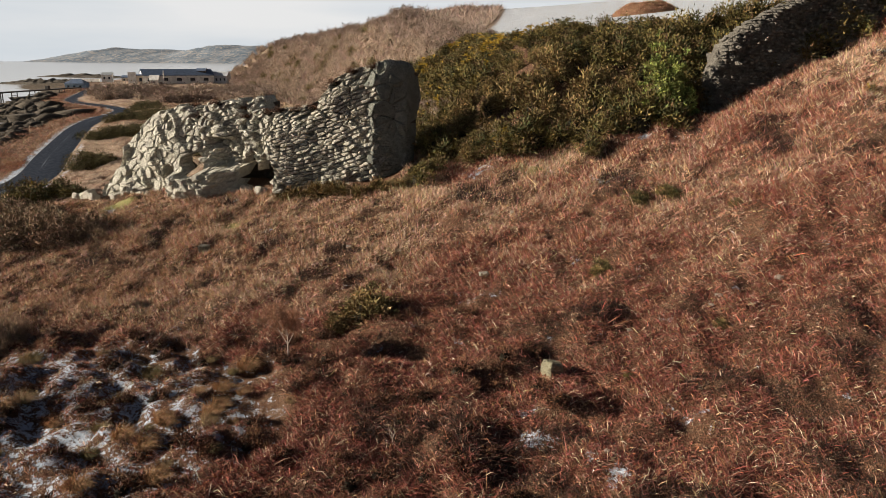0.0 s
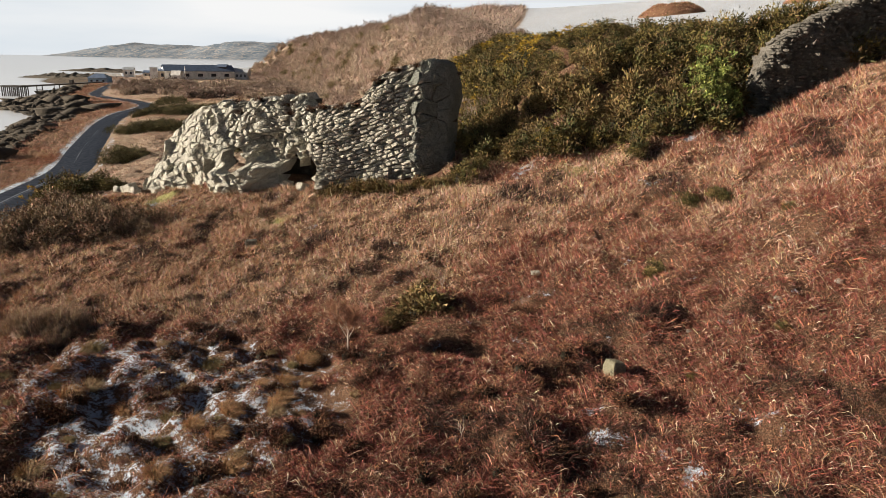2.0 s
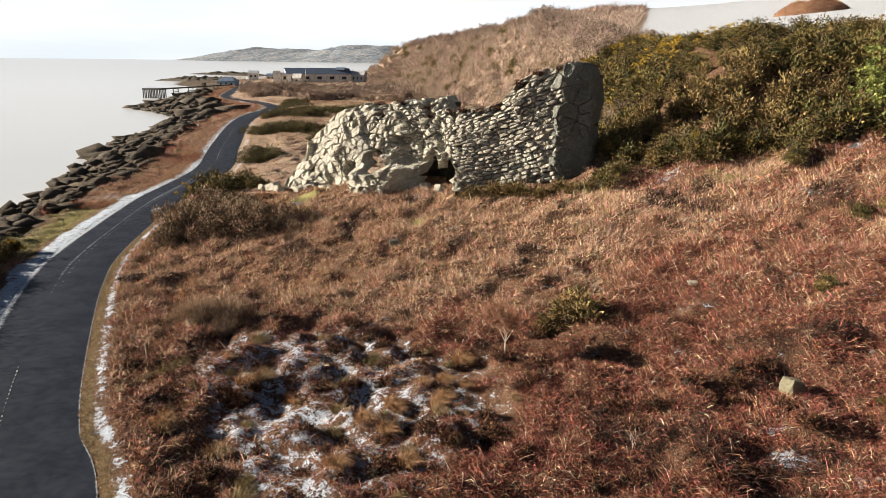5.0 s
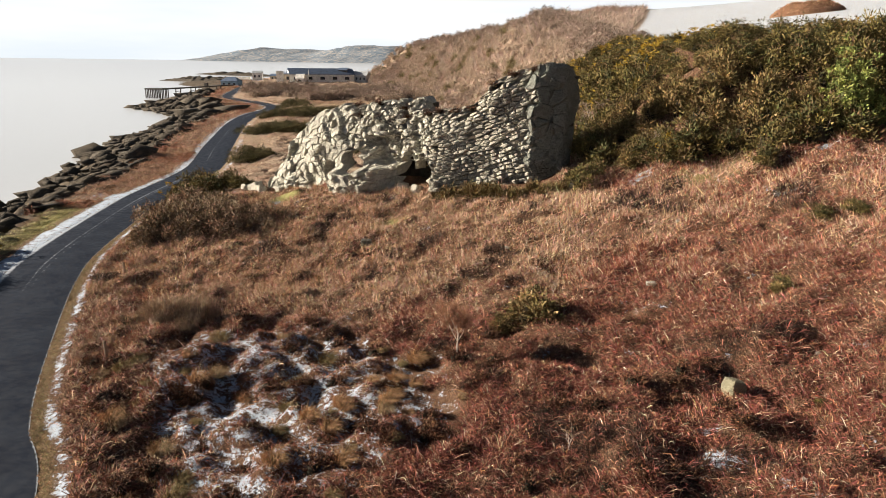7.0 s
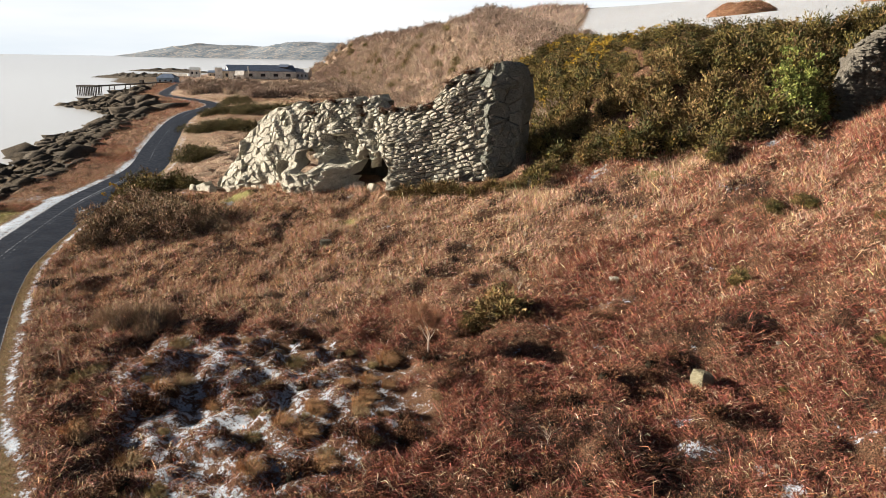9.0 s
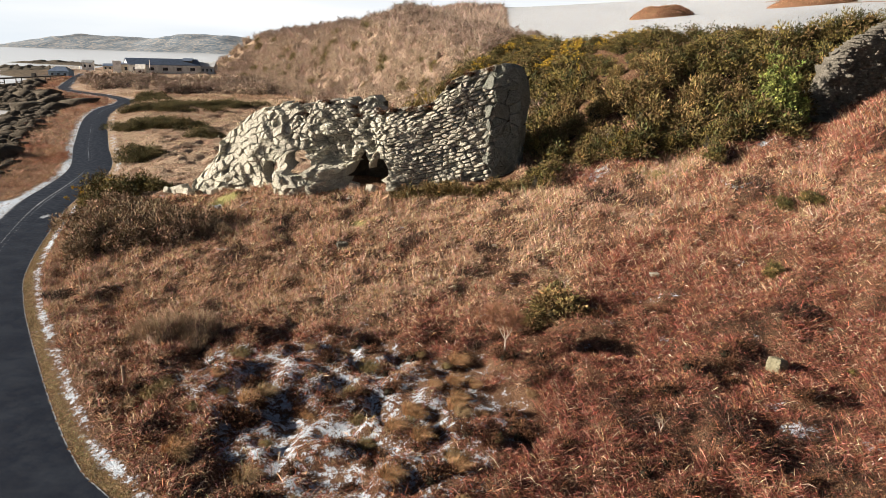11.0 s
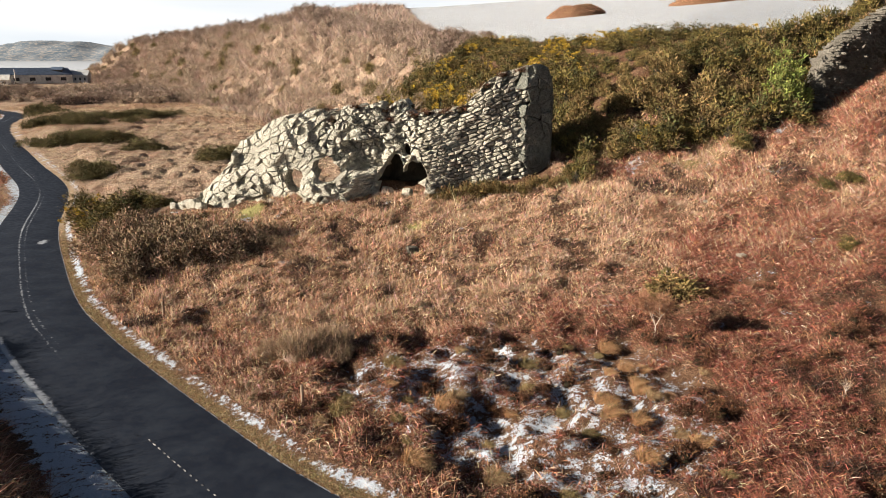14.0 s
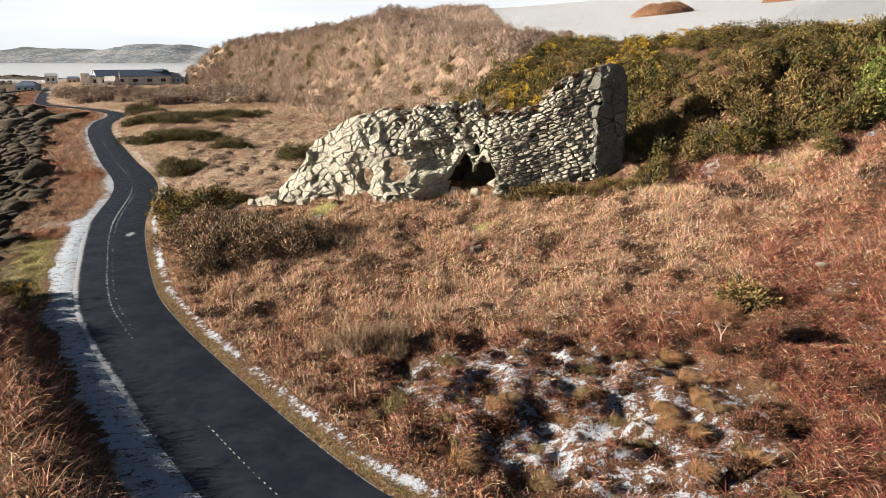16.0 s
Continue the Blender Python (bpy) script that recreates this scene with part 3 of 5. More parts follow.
                c = poly.mean(0)
                if not za - 0.3 < c[0] < zb + 0.3:
                    continue
                ring = []
                for a, b in zip(poly, np.roll(poly, -1, 0)):
                    n = max(1, int(np.linalg.norm(b - a) / 0.22))
                    ring += [a + (b - a) * t / n for t in range(n)]
                ring = np.array(ring)
                if not self.inside(ring[:, 0], ring[:, 1]).any() and not self.inside(c[0], c[1]):
                    continue
                ring = ring + 0.06 * np.stack([vnoise(ring[:, 0], ring[:, 1], 0.4, 201), vnoise(ring[:, 0], ring[:, 1], 0.4, 202)], 1)
                limit = np.interp(ring[:, 0], *self.top) + 0.12 * vnoise(ring[:, 0], ring[:, 0] * 0, 0.6, 203) + r.normal(0, 0.10)
                lip = ring[:, 1] > limit
                ring[:, 1] = np.minimum(ring[:, 1], limit)
                for cu, cz, ru, rz in self.holes:
                    g = np.hypot((ring[:, 0] - cu) / ru, (ring[:, 1] - cz) / rz)
                    inn = g < 1
                    ring[inn] = np.array((cu, cz)) + (ring[inn] - (cu, cz)) / np.maximum(g[inn], 0.1)[:, None]
                    lip |= inn
                edge_u = (ring[:, 0] < self.top[0][0]) | (ring[:, 0] > self.top[0][-1])
                ring[:, 0] = np.clip(ring[:, 0], self.top[0][0], self.top[0][-1])
                lip |= edge_u
                c = ring.mean(0)
                if np.ptp(ring[:, 0]) < 0.05 or np.ptp(ring[:, 1]) < 0.05:
                    continue
                size = math.sqrt(max(np.ptp(ring[:, 0]) * np.ptp(ring[:, 1]), 0.01))
                off, lu, lz = r.normal(0, proud), r.normal(0.03, 0.12 + 0.25 * round_), r.normal(-0.03, 0.10 + 0.2 * round_)
                if r.uniform() < 0.03 + 0.28 * round_ and not rows or rows and r.uniform() < 0.05:
                    off -= r.uniform(0.4, 0.9)
                wide = 0.026 + 0.05 * round_ + 0.045 * np.clip(vnoise(ring[:, :1], ring[:, 1:], 1.1, 208), 0, 1)
                n = len(ring)
                gap = np.linalg.norm(ring - c, axis=1)[:, None] + 1e-6
                inset = np.repeat((0.0, 1.0, 2.2, 4.5, 9.0), n)[:, None]
                dip = np.repeat((0.0, 0.05 + 0.20 * round_, 0.012 + 0.10 * round_, 0.02 * round_, 0.0), n)
                ring5 = np.tile(ring, (5, 1))
                p = ring5 + (c - ring5) * np.minimum(inset * np.tile(wide, (5, 1)) / np.tile(gap, (5, 1)), 0.2 + 0.055 * inset)
                base = self.relief(p[:, 0], p[:, 1])
                o = base + off + lu * (p[:, 0] - c[0]) + lz * (p[:, 1] - c[1]) - dip * min(1.0, size) + 0.05 * vnoise(p[:, 0], p[:, 1], 0.35, 206) + 0.03 * vnoise(p[:, 0], p[:, 1], 0.15, 207)
                o[:n] = base[:n] - np.where(lip, self.lip, deep * np.clip(0.6 + 0.8 * vnoise(ring[:, 0], ring[:, 1], 1.6, 209) + 0.3 * vnoise(ring[:, 0], ring[:, 1], 0.5, 210) + 0.3 * round_, 0.06, 1.2))
                v = np.stack([p[:, 0], o, p[:, 1]], 1)
                f = [(m * n + i, m * n + (i + 1) % n, (m + 1) * n + (i + 1) % n, (m + 1) * n + i) for m in range(4) for i in range(n)]
                f.append(tuple(range(4 * n, 5 * n)))
                made.append((size, name, material, self.world(v), f))
        made.sort(key=lambda m: -m[0])
        for size, name, material, v, f in made[:most]:
            mesh_object(name, v, f, material, self.root)
        rest = {}
        for size, name, material, v, f in made[most:]:
            L = rest.setdefault(material.m.name, (material, [], []))
            o = sum(len(x) for x in L[1])
            L[1].append(v)
            L[2].extend([tuple(i + o for i in g) for g in f])
        for material, vs, fs in rest.values():
            mesh_object("rubble", np.vstack(vs), fs, material, self.root)["kind"] = "stuff"


# the leaning crag beside the road
CRAG_TOP = ([-4.2, -3.1, -2.6, -1.0, -0.3, 0.0, 1.7, 3.4, 5.1, 6.7, 7.9, 9.5, 10.9, 11.3, 13.0, 14.6, 15.1, 15.9, 16.6, 17.1, 17.7, 18.5, 20.8, 21.5, 22.2, 22.9, 23.3, 24.4, 25.5, 26.8, 27.8, 28.6, 29.0, 29.2],
            [3.2, 4.1, 4.6, 6.0, 6.8, 8.2, 9.1, 9.9, 10.8, 11.2, 11.5, 11.7, 11.5, 11.9, 12.0, 12.2, 11.7, 12.5, 12.4, 11.7, 11.2, 11.5, 11.7, 11.8, 12.4, 13.0, 13.8, 14.6, 15.0, 15.3, 15.6, 15.3, 14.4, 12.5])
CRAG_BASE = ([-5, 0.5, 5.7, 6.9, 12.2, 14.0, 17.9, 20.4, 24.7, 28.2, 29.6], [2.0, 2.2, 3.6, 3.5, 3.6, 3.6, 4.6, 5.2, 5.9, 7.0, 8.2])


BLOCKS = np.random.default_rng(15).uniform((-6, 1, -0.28, -0.16, -0.16), (31, 17, 0.28, 0.16, 0.16), (150, 5))


CRAG_OUT = ([-4.2, 0, 2.5, 9, 13, 16.5, 18.5, 21, 26.6, 27.1, 30], [-0.9, 0.0, 0.3, 1.3, 1.0, 0.2, 1.2, 0.9, -0.8, -0.7, -3.3])


def crag_relief(u, z):
    u, z = np.asarray(u, float), np.asarray(z, float)
    t = np.interp(u, *CRAG_TOP)
    top = np.clip(1 - (t - z) / 2.2, 0, 1) ** 2
    o = 0.32 * vnoise(u, z, 2.4, 81) + 0.35 * vnoise(u, z, 4.5, 82) - 0.9 * top + np.interp(u, *CRAG_OUT)
    near = np.argmin((u[..., None] - BLOCKS[:, 0] + 0.35 * z[..., None]) ** 2 + (z[..., None] - BLOCKS[:, 1]) ** 2, axis=-1)
    k = BLOCKS[near]
    o = o + (k[..., 2] + k[..., 3] * np.clip(u + 0.35 * z - k[..., 0], -1.5, 1.5) + k[..., 4] * np.clip(z - k[..., 1], -1.5, 1.5)) * step(19.5, 17.5, u)
    uw, zw = u + 0.7 * vnoise(u, z, 1.5, 83) + 0.3 * vnoise(u, z, 0.6, 84), z + 0.6 * vnoise(u, z, 1.2, 85)
    o = o - 1.2 * step(11.0, 12.0, uw) * step(15.5, 14.4, uw) * step(9.2, 8.6, zw) * step(6.0, 6.6, zw)
    paw = step(6.6, 8.2, u) * step(13.8, 12.6, u) * step(5.9, 5.3, z - 0.12 * (u - 8))
    o = o + 1.5 * paw
    col = step(17.6, 19.2, u) * step(27.0, 25.8, u)
    return o + col * 0.07 * (11 - z)


crag = empty("rock_outcrop", (0, 0, 0), "tall weathered grey rock outcrop with holes and stacked blocks", "rock outcrop")
crag_wall = Wall((-32.5, 68.0), (0.92698, -0.37512), CRAG_TOP, CRAG_BASE, crag_relief,
                 [(6.6, 5.3, 1.0, 1.05), (9.9, 6.2, 1.25, 0.85), (9.4, 6.7, 0.9, 0.85), (4.7, 4.1, 0.75, 0.5), (14.9, 5.3, 0.7, 1.5), (16.0, 6.7, 0.8, 1.2), (17.2, 5.0, 1.4, 1.1), (17.9, 7.5, 0.6, 1.1), (16.2, 4.1, 1.6, 0.8), (18.5, 6.0, 0.5, 1.5), (16.9, 8.3, 0.5, 0.6), (15.7, 5.7, 1.0, 1.3), (17.5, 6.3, 0.8, 1.0)], 3.0)
crag_wall.root = crag
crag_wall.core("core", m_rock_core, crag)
# back plate of the hollow, its shade painted by the dark core colour
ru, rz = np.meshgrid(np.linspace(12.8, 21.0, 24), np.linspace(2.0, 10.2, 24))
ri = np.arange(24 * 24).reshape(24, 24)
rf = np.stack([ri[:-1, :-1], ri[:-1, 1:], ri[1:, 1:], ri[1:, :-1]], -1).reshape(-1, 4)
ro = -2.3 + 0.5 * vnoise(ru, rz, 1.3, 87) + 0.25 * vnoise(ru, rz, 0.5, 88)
mesh_object("recess", crag_wall.world(np.stack([ru.ravel(), ro.ravel(), rz.ravel()], 1)), rf, m_rock_core, crag, "back of the hollow, coloured dark for its shade")
crag_wall.stones([(-4.3, 9.2, 0.92, 0.58, 0.5, 0.07, 0.07, 0.65, False, "stone", m_rock), (9.2, 18.0, 0.52, 0.40, 0.3, 0.15, 0.32, 0.80, False, "stone", m_rock),
                  (18.0, 27.0, 0.80, 0.31, 0.36, 0.12, 0.50, 1.0, True, "column_stone", m_rock_column), (27.0, 30.7, 0.6, 0.75, 0.1, 0.10, 0.1, 0.55, False, "slab", m_rock_slab)], 3, 300)

# the dark cliff on the slope
CLIFF_TOP = ([0, 0.25, 0.5, 1.2, 1.9, 2.9, 4.2, 5.7, 8, 12, 20, 28], [13.2, 15.2, 16.6, 17.5, 18.1, 18.7, 19.3, 19.9, 20.9, 22.0, 23.5, 24.0])
CLIFF_BASE = ([0, 0.8, 4.6, 9.2, 20, 28], [10.8, 11.0, 13.4, 15.8, 19, 21])


def cliff_relief(u, z):
    u, z = np.asarray(u, float), np.asarray(z, float)
    t = np.interp(u, *CLIFF_TOP)
    return 0.35 * vnoise(u, z, 3.1, 91) + 0.25 * vnoise(u, z, 1.4, 92) - 0.5 * np.clip(1 - (t - z) / 0.6, 0, 1) ** 2 - 1.1 * np.clip(1 - u / 0.7, 0, 1)


cliff = empty("cliff", (0, 0, 0), "basalt cliff of thin stacked blocks, dark in shade, with a pale edge", "cliff")
cliff_wall = Wall((18.8, 55.4), (0.98, 0.2), CLIFF_TOP, CLIFF_BASE, cliff_relief, [], 1.6, 0.45, 0.0)
cliff_wall.root = cliff
cliff_wall.core("core", m_rock_dark, cliff, 0.3)
cliff_wall.stones([(0, 16, 0.46, 0.24, -0.1, 0.14, 0.4, 0.8, True, "stone", m_rock_dark)], 6, 220)


# ---- plants ----
def hue(base, n, spread, r):
    """n colours round a base colour."""
    c = np.array(base)[None, :] * np.exp(r.normal(0, spread, (n, 1))) * np.exp(r.normal(0, spread * 0.35, (n, 3)))
    return np.clip(c, 0.004, 0.9)


def blades(base, direction, length, width, droop, tint, r):
    """Bent tapering blades: arrays of vertices, triangles and colours."""
    n = len(base)
    side = np.cross(direction, np.array((0, 0, 1.0)))
    side += r.normal(0, 0.8, (n, 3))
    side /= np.linalg.norm(side, axis=1)[:, None] + 1e-9
    L, W = length[:, None], width[:, None]
    mid = base + direction * L * 0.55
    end = mid + (direction * 0.45 + np.stack([np.zeros(n), np.zeros(n), -droop], 1)) * L
    v = np.stack([base - side * W * 0.5, base + side * W * 0.5, mid - side * W * 0.45, mid + side * W * 0.45, end], 1).reshape(-1, 3)
    k = np.arange(n)[:, None] * 5
    t = np.concatenate([k + np.array([[0, 1, 3]]), k + np.array([[0, 3, 2]]), k + np.array([[2, 3, 4]])], 1).reshape(-1, 3)
    return v, t, np.repeat(tint, 5, axis=0)


def spikes(base, direction, length, width, tint, r):
    """Short single-triangle leaves and twigs."""
    n = len(base)
    side = np.cross(direction, r.normal(0, 1, (n, 3)))
    side /= np.linalg.norm(side, axis=1)[:, None] + 1e-9
    w = (width * 0.5)[:, None]
    v = np.stack([base - side * w, base + side * w, base + direction * length[:, None]], 1).reshape(-1, 3)
    return v, np.arange(n * 3).reshape(-1, 3), np.repeat(tint, 3, axis=0)


def away(n, up, r, bias=(0, 0, 0)):
    a = r.uniform(0, 2 * math.pi, n)
    d = np.stack([np.cos(a), np.sin(a), np.abs(r.normal(up, 0.35, n))], 1) + np.array(bias)
    return d / np.linalg.norm(d, axis=1)[:, None]


def scatter(n, x0, x1, y0, y1, r):
    return r.uniform(x0, x1, n), r.uniform(y0, y1, n)


def joined(sets):
    vs, ts, cs, o = [], [], [], 0
    for v, t, c in sets:
        vs.append(v), ts.append(t + o), cs.append(c)
        o += len(v)
    return np.vstack(vs), np.vstack(ts), np.vstack(cs)


RUST, RED, TAN, STRAW, DARK = (0.36, 0.168, 0.104), (0.22, 0.073, 0.054), (0.50, 0.325, 0.22), (0.64, 0.51, 0.36), (0.050, 0.030, 0.022)


def bracken(name, n, box, sizes, label, seed, keep, fine=False):
    r = np.random.default_rng(seed)
    x, y = scatter(n, *box, r)
    z, d, e = on_ground(x, y)
    ok = keep(x, y, d, e) & (d > 3.75 + 0.3 * vnoise(x, y, 1.0, 108))
    for cx, cy, cr in GREENS:
        ok &= np.hypot(x - cx, (y - cy) * 1.3) > cr * r.uniform(0.5, 1.3, n)
    snow = snow_cover(x, y, d, e, z)
    ok &= r.uniform(0, 1, n) > np.where(snow > 0.42, np.where(d < 5.2, 0.82, 0.62), np.clip(-0.05 - 0.5 * vnoise(x, y, 1.1, 109) - 0.3 * vnoise(x, y, 0.5, 110), 0, 0.8))
    x, y, z, d = x[ok], y[ok], z[ok], d[ok]
    n = len(x)
    far = np.clip((y - 20) / 45, 0, 1)
    tan = np.clip(0.37 + 0.55 * vnoise(x, y, 7, 101) + 0.45 * vnoise(x, y, 2.4, 102) + 0.55 * step(30, 44, y) * step(4, -8, x) - 0.6 * step(-17, -3, x) * step(48, 34, y) + 0.40 * step(42, 58, y) * step(14, 2, x), 0, 1)
    verge = step(12, 6, d)
    tan = np.maximum(tan, verge * 0.6)
    pick = r.uniform(0, 1, n)
    tint = np.where((pick < tan)[:, None], hue(TAN, n, 0.42, r), hue(RUST, n, 0.45, r))
    wet = step(-15, -5, x) * step(38, 28, y)
    deep = r.uniform(0, 1, n) < (0.55 - 0.5 * tan + 0.12 * wet)
    tint = np.where(deep[:, None], hue(RED, n, 0.3, r), tint)
    tint = np.where((r.uniform(0, 1, n) < 0.10)[:, None], hue(STRAW, n, 0.2, r), tint)
    # DARK is heather tone; the near-right extra puts deep shade into the colour
    dusk = vnoise(x, y, 3.3, 103) + 0.5 * vnoise(x, y, 1.2, 104) > 0.70 - 0.22 * wet
    tint = np.where((dusk & (r.uniform(0, 1, n) < 0.7))[:, None], hue(DARK, n, 0.3, r), tint)
    comb = np.stack([0.55 * np.ones(n), 0.35 * vnoise(x, y, 6, 105), np.zeros(n)], 1) * (0.4 + 0.6 * tan)[:, None]
    dr = away(n, 0.75, r) + comb
    dr /= np.linalg.norm(dr, axis=1)[:, None]
    length = sizes[0] * np.exp(r.normal(0, 0.3, n)) * (0.95 + 0.35 * vnoise(x, y, 2.0, 106) + 0.45 * vnoise(x, y, 1.1, 109))
    width = sizes[1] * (0.8 + 0.35 * far) * np.exp(r.normal(0, 0.3, n))
    root = np.stack([x, y, z - 0.03], 1)
    v, t, c = spikes(root, dr, length, width * 1.2, tint, r) if fine else blades(root, dr, length, width, r.uniform(0.05, 0.6, n), tint, r)
    ob = tri_mesh(name, v, t, m_leaf, c)
    return tagged(ob, label, "bracken", kind="stuff")


not_wet = lambda x, y, d, e: (boggy(x, y) < 0.25 + 0.75 * np.abs(vnoise(x, y, 1.3, 107))) & (e < 2.5) & ((line_distance(x, y, crag_line) > 0.4) | (x > -5))
crag_line = np.array([(-38.0, 70.2), (-4.0, 56.5)])
bracken("bracken", 640000, (-31, 30, 12, 42), (0.42, 0.024), "dense rust-brown dead bracken and dry grass", 21, not_wet)
bracken("bracken", 620000, (-46, 36, 40, 66), (0.40, 0.031), "rust-brown dead bracken mixed with pale grass", 22, not_wet, True)
bracken("dry_grass", 620000, (-62, -10, 8, 75), (0.42, 0.028), "tan dry grass along the road verge", 23, lambda x, y, d, e: (d < 9) & (e < 1))


bracken("bog_grass", 270000, (-32, 2, 13, 39), (0.34, 0.022), "tan and brown tufts of grass in frosty bog", 26, lambda x, y, d, e: (boggy(x, y) > 0.05) & (-0.55 * vnoise(x, y, 0.9, 11) - 0.55 * vnoise(x, y, 2.0, 12) < 0.22) & (d > 5))


def left_verge(n, seed, box=(-90, -20, 8, 120), grow=1.0):
    """Bracken and pale grass between the road and the shore."""
    r = np.random.default_rng(seed)
    x, y = scatter(n, *box, r)
    z, d, e = on_ground(x, y)
    out = np.interp(y, SHORE_AT, SHORE_OUT)
    ok = (d < -5.0 + 1.3 * step(66, 84, y) - 0.8 * vnoise(x, y, 2, 111)) & (-d / out < 0.47 + 0.12 * vnoise(x, y, 4, 112) + 0.1 * step(50, 40, y))
    x, y, z, d = x[ok], y[ok], z[ok], d[ok]
    n = len(x)
    lawn = (y > 48) & (y < 66) & (d > -9.5)
    red = vnoise(x, y, 6, 113) + 0.5 * vnoise(x, y, 2, 114) + 0.5 * r.normal(0, 1, n) > 0.15
    tint = np.where(red[:, None], hue(RUST, n, 0.35, r), hue(TAN, n, 0.3, r))
    tint = np.where(lawn[:, None], hue((0.52, 0.47, 0.22), n, 0.3, r), tint)
    v, t, c = blades(np.stack([x, y, z - 0.03], 1), away(n, 0.8, r, (0.3, 0, 0)), np.where(lawn, 0.4, 1.0) * (0.6 + 0.35 * step(50, 40, y)) * grow * np.exp(r.normal(0, 0.3, n)), 0.026 * grow * np.exp(r.normal(0, 0.3, n)), r.uniform(0.05, 0.5, n), tint, r)
    return tagged(tri_mesh("shore_grass", v, t, m_leaf, c), "rusty bracken and tan grass on the shore side", "grass", kind="stuff")


def road_verge(n, seed):
    """Short tan and green grass at the tarmac's right edge."""
    r = np.random.default_rng(seed)
    line = smooth_line(ROAD, 4)
    tang = np.gradient(line, axis=0)
    tang /= np.linalg.norm(tang, axis=1)[:, None]
    pick = np.where((line[:, 1] > 8) & (line[:, 1] < 110))[0]
    i = pick[r.integers(0, len(pick), n)]
    o = ROAD_HALF + 0.03 + 1.9 * r.uniform(0, 1, n) ** 1.3
    p = line[i] + tang[i] * r.uniform(-0.5, 0.5, (n, 1)) + np.stack([tang[i, 1], -tang[i, 0]], 1) * o[:, None]
    z, d, e = on_ground(p[:, 0], p[:, 1])
    ok = r.uniform(0, 1, n) < np.where(np.abs(d - 3.6) < 0.3, 0.35, 1.0)
    p, z, d = p[ok], z[ok], d[ok]
    n = len(p)
    tint = np.where((d < 3.3)[:, None], hue((0.33, 0.255, 0.14), n, 0.4, r), hue(TAN, n, 0.3, r))
    v, t, c = blades(np.stack([p[:, 0], p[:, 1], z - 0.02], 1), away(n, 0.8, r, (0.2, 0, 0)), r.uniform(0.10, 0.26, n), np.full(n, 0.014), r.uniform(0, 0.5, n), tint, r)
    return tagged(tri_mesh("verge_grass", v, t, m_leaf, c), "short tan and green grass edging the road", "grass", kind="stuff")


road_verge(36000, 27)
left_verge(640000, 24)
left_verge(460000, 28, (-260, -62, 105, 420), 1.9)


def far_moor(n, seed, box=(-125, 0, 64, 260)):
    """Pale tussock grass on the flat ground past the crag, and on the hill."""
    r = np.random.default_rng(seed)
    x, y = scatter(n, *box, r)
    z, d, e = on_ground(x, y)
    ok = (d > 4.0) & (e < 3) & (line_distance(x, y, crag_line) < -3.2)
    x, y, z = x[ok], y[ok], z[ok]
    n = len(x)
    warm = vnoise(x, y, 11, 121) + 0.5 * vnoise(x, y, 4, 122) > 0.1
    tint = np.where(warm[:, None], hue((0.44, 0.30, 0.205), n, 0.25, r), hue((0.60, 0.465, 0.325), n, 0.2, r))
    grow = np.where(y < 250, 1 + (y - 64) / 140, 1.6)
    v, t, c = blades(np.stack([x, y, z - 0.03], 1), away(n, 0.7, r, (0.3, 0, 0)), 0.42 * grow * np.exp(r.normal(0, 0.3, n)), 0.032 * grow * np.exp(r.normal(0, 0.3, n)), r.uniform(0.05, 0.5, n), tint, r)
    return tagged(tri_mesh("moor_grass", v, t, m_leaf, c), "pale tan moor grass on flat ground", "grass", kind="stuff")


far_moor(170000, 25)
far_moor(50000, 29, (-260, -50, 250, 500))


# bushes: a crown of many small clumps
def crown_arrays(r, clumps, per, wide, high, length, width, palette, spread=0.3, up=0.5, hollow=0.62, low=0.05, puff=0.55):
    """Clumps of short blades over a lumpy dome. palette: (share, colour) pairs."""
    sets = []
    lump = [(r.normal(0, 0.30, 2) * wide, r.uniform(0.55, 1.0)) for _ in range(6)]
    for _ in range(clumps):
        (ox, oy), s = lump[r.integers(6)]
        a, q = r.uniform(0, 2 * math.pi), r.uniform(0, 1) ** 0.6
        el = math.asin(r.uniform(low, 1.0))
        rad = r.uniform(hollow, 1.0)
        c = np.array((ox + math.cos(a) * math.cos(el) * wide * 0.62 * s * rad, oy + math.sin(a) * math.cos(el) * wide * 0.62 * s * rad, max(0.06, math.sin(el) * high * s * rad)))
        sh = r.uniform(0, 1)
        for share, col in palette:
            if sh < share:
                break
            sh -= share
        base = c + r.normal(0, puff * length, (per, 3))
        base[:, 2] = np.maximum(base[:, 2], 0.02)
        outw = c / (np.linalg.norm(c) + 1e-6)
        d = (base - c) / (length * puff * 1.27) + r.normal(0, 0.35, (per, 3)) + outw * 0.5 + np.array((0, 0, up * 0.6))
        d /= np.linalg.norm(d, axis=1)[:, None]
        k = hue(np.array(col) * math.exp(r.normal(0, spread)), per, 0.18, r)
        sets.append(spikes(base, d, length * np.exp(r.normal(0, 0.25, per)), width * np.exp(r.normal(0, 0.25, per)), k, r))
    return joined(sets)


